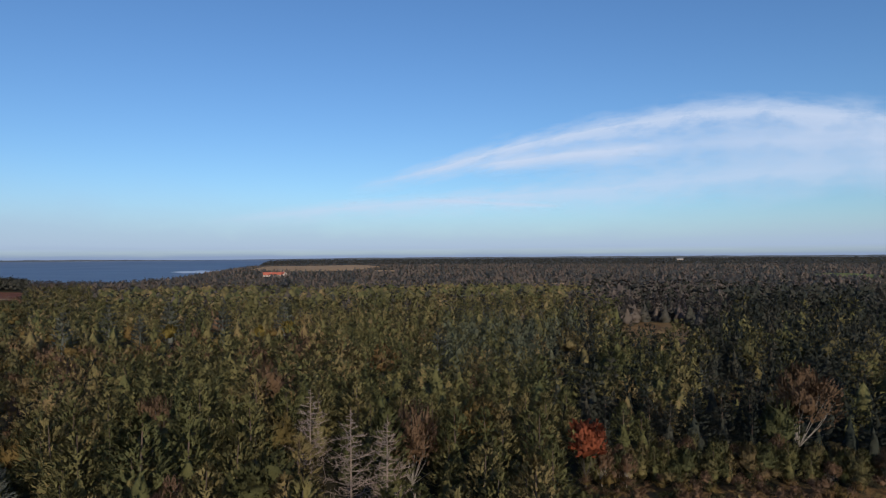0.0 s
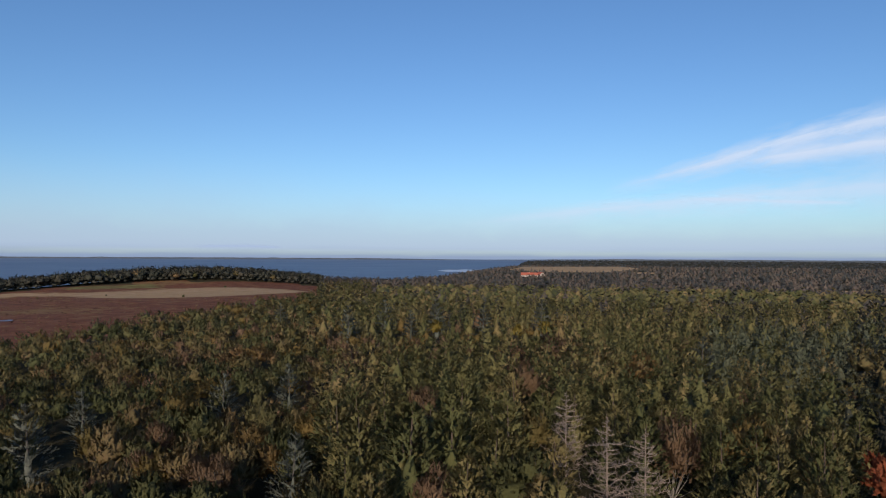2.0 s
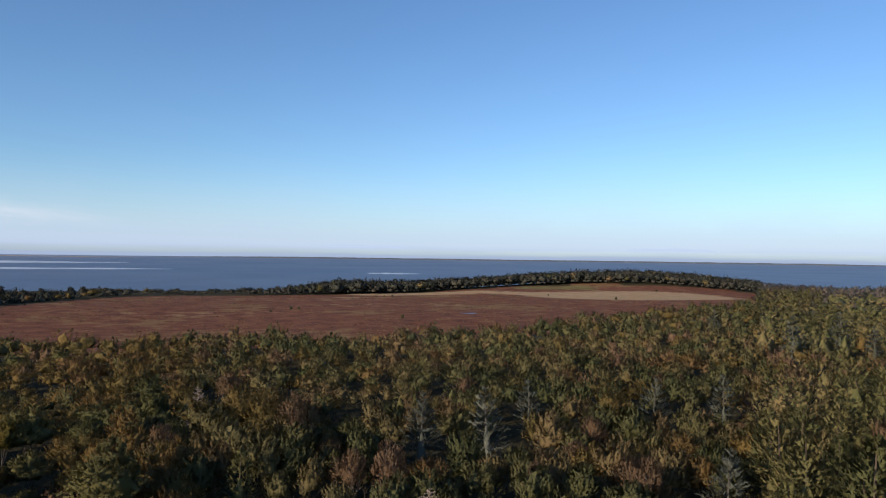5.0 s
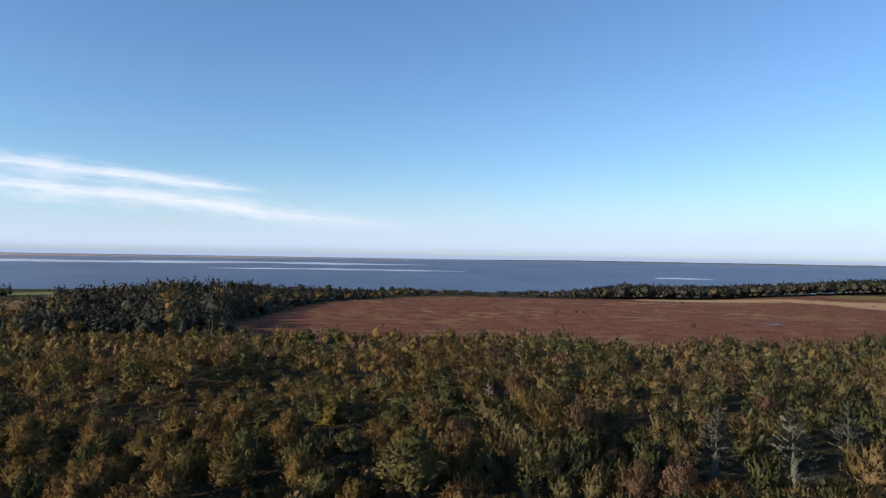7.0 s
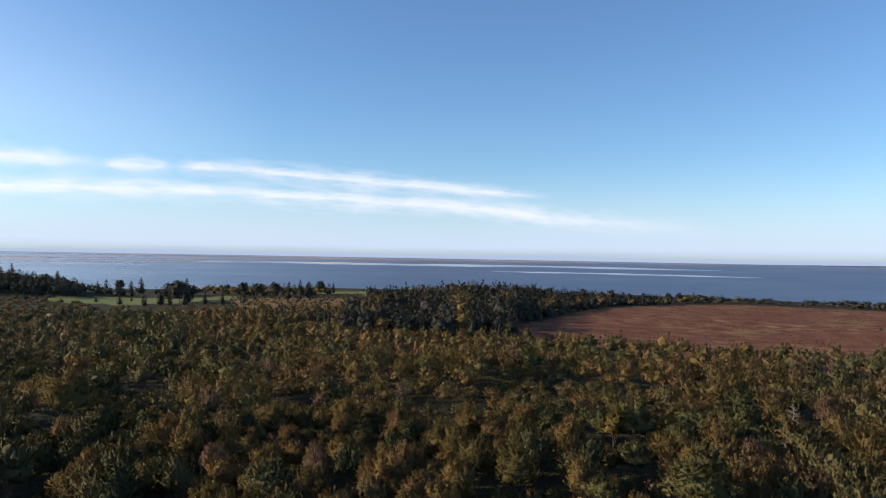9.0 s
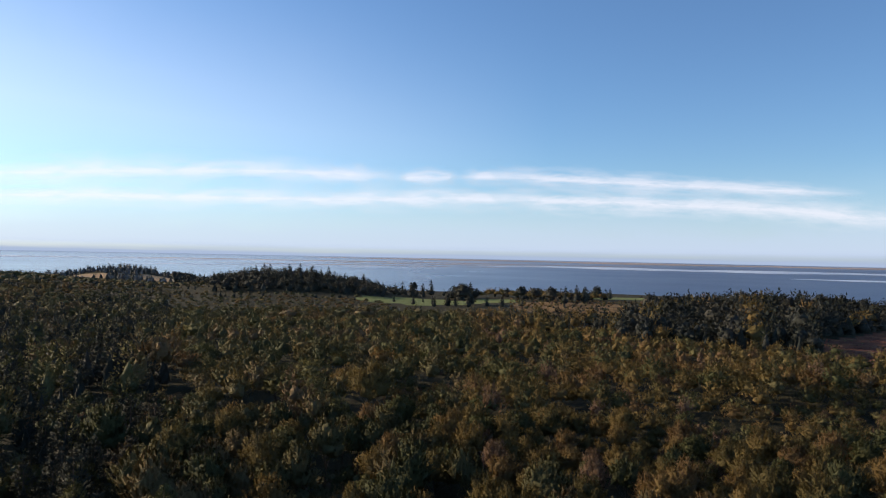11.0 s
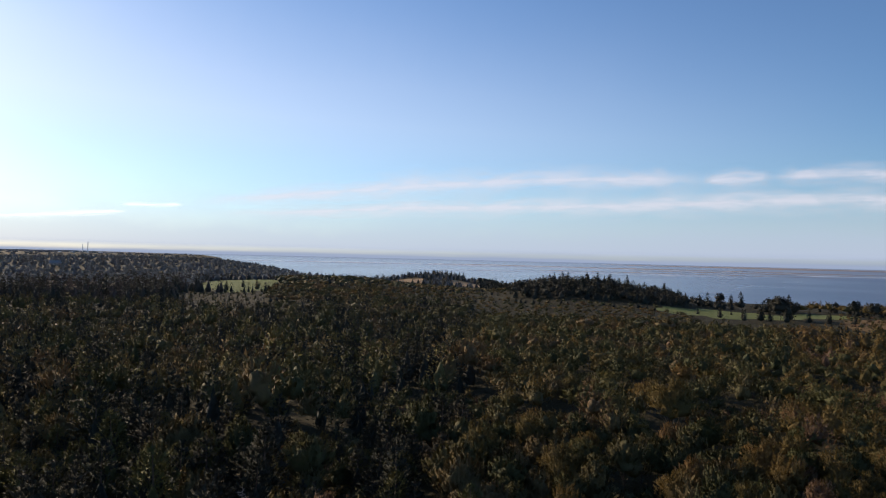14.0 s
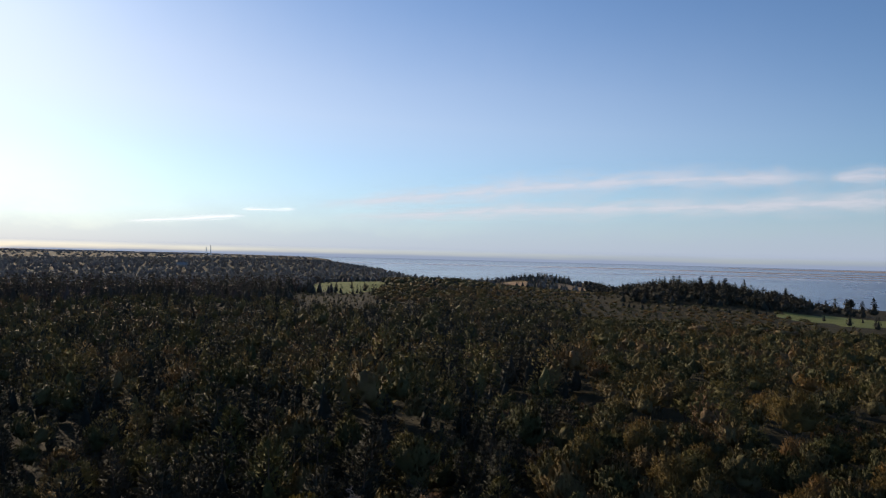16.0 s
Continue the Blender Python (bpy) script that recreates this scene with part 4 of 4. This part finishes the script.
tufts("heather", "low brown heather tufts on open heath", foliage("heather_tufts", [(0.060, 0.028, 0.020), (0.105, 0.050, 0.032), (0.150, 0.080, 0.045)], True, 0.1), 3600, 5, 0.3, 0.65, 0.7)
tufts("grass_tufts", "pale straw-coloured grass tufts on open heath", foliage("straw_tufts", [(0.16, 0.11, 0.05), (0.24, 0.17, 0.08), (0.20, 0.16, 0.07)], True, 0.2), 2200, 8, 0.3, 0.6, 1.0)


# ---- buildings far off, a pond on the heath ----
WHITEWASH = plain("whitewash", (0.30, 0.24, 0.20), (0.42, 0.36, 0.31), 0.6)
ROOF_RED = plain("red_roof_tiles", (0.30, 0.075, 0.045), (0.42, 0.12, 0.07), 0.8)
ROOF_GREY = plain("grey_roof", (0.16, 0.16, 0.16), (0.26, 0.26, 0.26), 0.8)
PANE = plain("dark_pane", (0.02, 0.025, 0.03), (0.05, 0.055, 0.06), 2.0, 0.15)
# concrete made very pale, with the haze before the station in its colour
HAZED_CONCRETE = plain("hazed_concrete", (0.70, 0.71, 0.73), (0.80, 0.81, 0.82), 0.05)


def box(x0, x1, y0, y1, z0, z1):
    v = [(x, y, z) for x in (x0, x1) for y in (y0, y1) for z in (z0, z1)]
    return v, [(0, 1, 3, 2), (4, 6, 7, 5), (0, 4, 5, 1), (2, 3, 7, 6), (0, 2, 6, 4), (1, 5, 7, 3)]


def gable(length, depth, eave, ridge, over=0.5):
    """A pitched roof with thickness and overhanging eaves."""
    x, y, t = length / 2 + over, depth / 2 + over, 0.3
    low = eave - (ridge - eave) * over / (depth / 2)
    v = [(-x, -y, low), (x, -y, low), (x, 0, ridge), (-x, 0, ridge), (-x, y, low), (x, y, low)]
    v += [(p, q, s + t) for p, q, s in v]
    return v, [(0, 1, 2, 3), (3, 2, 5, 4), (9, 8, 7, 6), (10, 11, 8, 9), (0, 6, 7, 1), (4, 5, 11, 10), (0, 3, 9, 6), (3, 4, 10, 9), (1, 7, 8, 2), (2, 8, 11, 5)]


def farmhouse(az, r, turn, length, depth, roof, label, lift=0.0):
    ob = new("farmhouse")
    ob.matrix_world = pose(*polar(az, r, float(land(az, r)) - 0.3 + lift), 0, 0, az + turn)
    v, f = box(-length / 2, length / 2, -depth / 2, depth / 2, 0, 3.4)
    v += [(-length / 2, 0, 7.0), (length / 2, 0, 7.0)]
    f += [(1, 3, 8), (5, 9, 7)]
    part("wall", mesh_of("wall", v, f, WHITEWASH), ob, "whitewashed wall")
    part("roof", mesh_of("roof", *gable(length, depth, 3.4, 7.0), roof), ob)
    part("chimney", mesh_of("chimney", *box(-1.0, -0.2, -0.4, 0.4, 6.0, 8.2), WHITEWASH), ob)
    n = max(2, int(length / 5))
    for i in range(n):
        x = (i + 0.5) / n * length - length / 2
        if i == n // 2:
            part("door", mesh_of("door", *box(x - 0.5, x + 0.5, -depth / 2 - 0.04, -depth / 2 + 0.05, 0.3, 2.4), PANE), ob)
            continue
        win = part("window", mesh_of("window", *box(x - 0.7, x + 0.7, -depth / 2 - 0.03, -depth / 2 + 0.05, 0.9, 2.4), WHITEWASH), ob)
        part("pane", mesh_of("pane", *box(x - 0.6, x + 0.6, -depth / 2 - 0.05, -depth / 2 + 0.04, 1.0, 2.3), PANE), win)
    return tagged(ob, label, "house", "farm buildings")


farmhouse(13.9, 1150, 4, 28, 9, ROOF_RED, "pale-walled farmhouse with a long red tiled roof", 0.3)
farmhouse(13.0, 1175, -70, 16, 8, ROOF_RED, "small farm wing with a red tiled roof", 0.0)
farmhouse(-18.9, 2450, 6, 20, 10, ROOF_GREY, "white farm building far off in the woods", 7.0)
farmhouse(178.2, 1250, 5, 16, 9, ROOF_GREY, "white house among dark trees", 4.0)

station = new("power_station")
station.matrix_world = pose(*polar(176.5, 4100, 2.0), 0, 0, 176.5)
part("hall", mesh_of("hall", *box(-70, 10, -25, 25, 0, 13), HAZED_CONCRETE), station)
part("hall", mesh_of("hall", *box(20, 60, -20, 20, 0, 9), HAZED_CONCRETE), station)
for x, h, w in ((28, 66, 2.6), (4, 52, 2.4)):
    part("stack", triangles("stack", prism([(x, 0, 0), (x, 0, h * 0.5), (x, 0, h)], [w, w * 0.8, w * 0.65], 12), HAZED_CONCRETE), station)
tagged(station, "grey power station with two tall stacks on the skyline, paled for haze", "power station")


def build_pond():
    n = 40
    V = [polar(53.4, 388, float(land(53.4, 388)) + 0.35)]
    for i in range(n):
        t = 6.283 * i / n
        w = 1 + 0.25 * math.sin(3 * t + 1) + 0.12 * math.sin(7 * t)
        V.append(polar(53.4 + 1.1 * w * 0.55 * math.cos(t), 388 + 3.6 * w * math.sin(t), float(land(53.4, 388)) + 0.35))
    tagged(new("pond", mesh_of("pond", V, [(0, i + 1, (i + 1) % n + 1) for i in range(n)], bpy.data.materials["water"])), "small dark pond in a hollow of the heath", "pond", kind="structure")


build_pond()


# ---- high thin clouds, with glowing sheets for horizon haze and sun glare ----
def cloud_material(name, density, stretch, colour=(0.74, 0.81, 0.94), glow=0.92, ragged=3.4):
    m, nt, b = node_material(name)
    uv = nt.nodes.new("ShaderNodeAttribute")
    uv.attribute_name = "along"
    sep = nt.nodes.new("ShaderNodeSeparateXYZ")
    link(nt, uv.outputs["Vector"], sep.inputs[0])
    mp = nt.nodes.new("ShaderNodeMapping")
    mp.inputs["Scale"].default_value = (stretch, 1.0, 1.0)
    link(nt, uv.outputs["Vector"], mp.inputs[0])
    n1 = noise_tex(nt, 2.2, 6, 0.62, mp.outputs[0])
    v = sep.outputs[1]
    body = math_node(nt, "SUBTRACT", 1.0, math_node(nt, "ABSOLUTE", v, 0.0))
    ends = sep.outputs[2]
    a = math_node(nt, "ADD", math_node(nt, "MULTIPLY", body, 1.25), math_node(nt, "MULTIPLY", math_node(nt, "SUBTRACT", n1, 0.60), ragged), True)
    a = math_node(nt, "MULTIPLY", math_node(nt, "MULTIPLY", a, body), ends, True)
    a = math_node(nt, "MULTIPLY", a, density, True)
    em = nt.nodes.new("ShaderNodeEmission")
    em.inputs[0].default_value, em.inputs[1].default_value = (*colour, 1), glow
    tr = nt.nodes.new("ShaderNodeBsdfTransparent")
    mx = nt.nodes.new("ShaderNodeMixShader")
    link(nt, a, mx.inputs[0])
    link(nt, tr.outputs[0], mx.inputs[1])
    link(nt, em.outputs[0], mx.inputs[2])
    link(nt, mx.outputs[0], nt.nodes["Material Output"].inputs[0])
    return m


CLOUD = cloud_material("cirrus", 0.86, 0.4, ragged=2.4)
STREAK = cloud_material("cirrus_streak", 0.66, 0.4, (0.85, 0.83, 0.90), 0.84, 2.6)
VEIL = cloud_material("cirrus_veil", 0.60, 0.4, ragged=2.2)
# glowing band that whitens the low sky as haze; also the small low clouds
LOW = cloud_material("low_cloud_and_haze", 0.8, 0.2, (0.56, 0.67, 0.90), 0.76, 0.6)
SUNNY = cloud_material("cloud_near_sun", 0.6, 0.4, (0.96, 0.96, 1.0), 1.25)
# glowing sheet added to whiten the sky round the sun as glare
GLARE = cloud_material("sun_glare_sheet", 0.42, 0.2, (0.98, 0.96, 0.97), 0.95, 0.3)
# horizon haze and far cloud drawn as one glowing band
BANK = cloud_material("cloud_haze_bank", 1.1, 0.15, (0.42, 0.52, 0.72), 0.70, 1.0)


def cirrus(line, material, label, radius=4800, fade=0.15, spread=1.0):
    """A streak along points of azimuth, elevation, half-width up and half-width down, in degrees."""
    n = 60
    az, el, up, down = (np.interp(np.linspace(0, 1, n + 1), np.linspace(0, 1, len(line)), [p[i] for p in line]) for i in range(4))
    V, F, U = [], [], []
    for i in range(n + 1):
        e = min(1.0, min(i, n - i) / n / fade)
        for j in range(9):
            v = j / 4 - 1
            d = el[i] + (up[i] if v > 0 else down[i]) * v * spread
            p = polar(az[i], radius, EYE + radius * math.tan(math.radians(d)))
            V.append(p)
            U.append((az[i] * 0.35, v, e))
    for i in range(n):
        for j in range(8):
            a = i * 9 + j
            F.append((a, a + 1, a + 10, a + 9))
    me = mesh_of("cloud", V, F, material, False)
    at = me.attributes.new("along", "FLOAT_VECTOR", "POINT")
    at.data.foreach_set("vector", np.array(U, np.float32).ravel())
    ob = tagged(new("cloud", me), label, "cloud", "high clouds", "structure")
    ob.visible_shadow = False


cirrus(((8, 5.4, 0.6, 0.9), (0.5, 7.2, 1.0, 1.3), (-6, 8.9, 1.2, 1.6), (-13, 10.1, 1.4, 1.9), (-20, 10.8, 1.5, 2.6), (-25, 10.7, 1.5, 3.2), (-31, 9.6, 1.6, 3.4), (-44, 7.0, 1.5, 2.8)), CLOUD, "large feathered white cirrus cloud", spread=1.3)
cirrus(((-2, 7.3, 0.4, 0.7), (-10, 8.2, 0.5, 0.8), (-18, 8.6, 0.4, 0.8)), CLOUD, "thin white cirrus streak", spread=1.85)
cirrus(((20, 2.6, 1.0, 1.2), (8, 4.0, 1.2, 1.6), (0, 4.6, 1.2, 2.2), (-12, 5.2, 2.6, 3.0), (-24, 6.0, 3.6, 3.4), (-36, 6.0, 3.5, 3.2), (-46, 5.0, 2, 2)), VEIL, "pale veil of high cloud")
cirrus(((-2, 7.4, 0.8, 1.2), (-12, 8.2, 1.8, 3.0), (-22, 8.6, 2.4, 4.0), (-32, 8.0, 2.4, 4.0), (-44, 6.5, 2.0, 3.0)), VEIL, "pale veil under the cirrus", 4790)
cirrus(((2, 4.7, 0.3, 0.4), (-5, 4.3, 0.3, 0.4), (-10, 4.0, 0.3, 0.4)), VEIL, "faint thin cloud streak")
cirrus(((93, 5.0, 0.2, 0.2), (99, 5.4, 0.5, 0.5), (106, 5.9, 0.6, 0.6), (115, 6.4, 0.7, 0.6), (121, 6.6, 0.7, 0.6), (124, 6.5, 0.3, 0.3)), STREAK, "long thin white cloud streak", spread=2.1)
cirrus(((123.5, 6.5, 0.4, 0.4), (126, 6.5, 0.6, 0.6), (128.5, 6.4, 0.4, 0.4)), STREAK, "short white cloud patch", spread=2.1)
cirrus(((127.5, 6.3, 0.5, 0.5), (134, 6.6, 0.8, 0.8), (141, 6.5, 0.8, 0.7), (150, 5.9, 0.9, 0.7), (161, 4.8, 0.6, 0.6), (169, 3.8, 0.3, 0.3)), STREAK, "long white cloud streak with a ragged edge", spread=2.1)
cirrus(((80, 2.3, 0.6, 0.6), (92, 3.2, 0.7, 0.7), (99, 4.0, 0.7, 0.7), (111, 4.6, 0.7, 0.8), (124, 4.8, 0.8, 0.8), (132, 4.5, 0.8, 0.7), (141, 4.3, 0.8, 0.7), (152, 4.0, 0.6, 0.6), (162, 3.3, 0.4, 0.4), (168, 2.9, 0.3, 0.3)), STREAK, "long white cloud streak over the water", spread=2.1)
cirrus(((173.5, 2.9, 0.3, 0.3), (177, 2.6, 0.4, 0.4), (182.5, 2.1, 0.2, 0.2)), SUNNY, "small pale cloud near the sun")
cirrus(((116, 9, 14, 8.5), (140, 10, 16, 9.5), (165, 11, 18, 10.5), (190, 12, 20, 11.5), (215, 12, 20, 11.5), (240, 12, 18, 11), (264, 10, 14, 9)), GLARE, "pale glowing sheet added for the glare round the sun", 4830, 0.5)
cirrus(((169.5, 3.6, 0.3, 0.3), (174, 3.4, 0.3, 0.3)), SUNNY, "small pale cloud wisp")
cirrus(((-46, 0.7, 4.0, 1.0), (-4, 0.7, 4.5, 1.0), (38, 0.7, 8.0, 1.0), (80, 0.7, 8.0, 1.0), (122, 0.6, 7.5, 0.9), (164, 0.6, 7.5, 0.9), (206, 0.5, 7.0, 0.9)), LOW, "pale glowing band for the haze along the horizon", 4860, 0.01)
cirrus(((-46, -0.1, 1.0, 0.6), (40, -0.1, 1.2, 0.6), (80, -0.1, 1.3, 0.6), (206, -0.15, 0.9, 0.6)), BANK, "blue-grey glowing band for haze and cloud low on the horizon", 4840, 0.05)
cirrus(((41, 0.75, 0.2, 0.25), (37, 0.8, 0.3, 0.25), (34, 0.7, 0.2, 0.2)), LOW, "small white cloud low over the water")
cirrus(((66, 0.75, 0.15, 0.2), (62.5, 0.8, 0.25, 0.2), (58, 0.75, 0.15, 0.2)), LOW, "small white cloud low over the water")
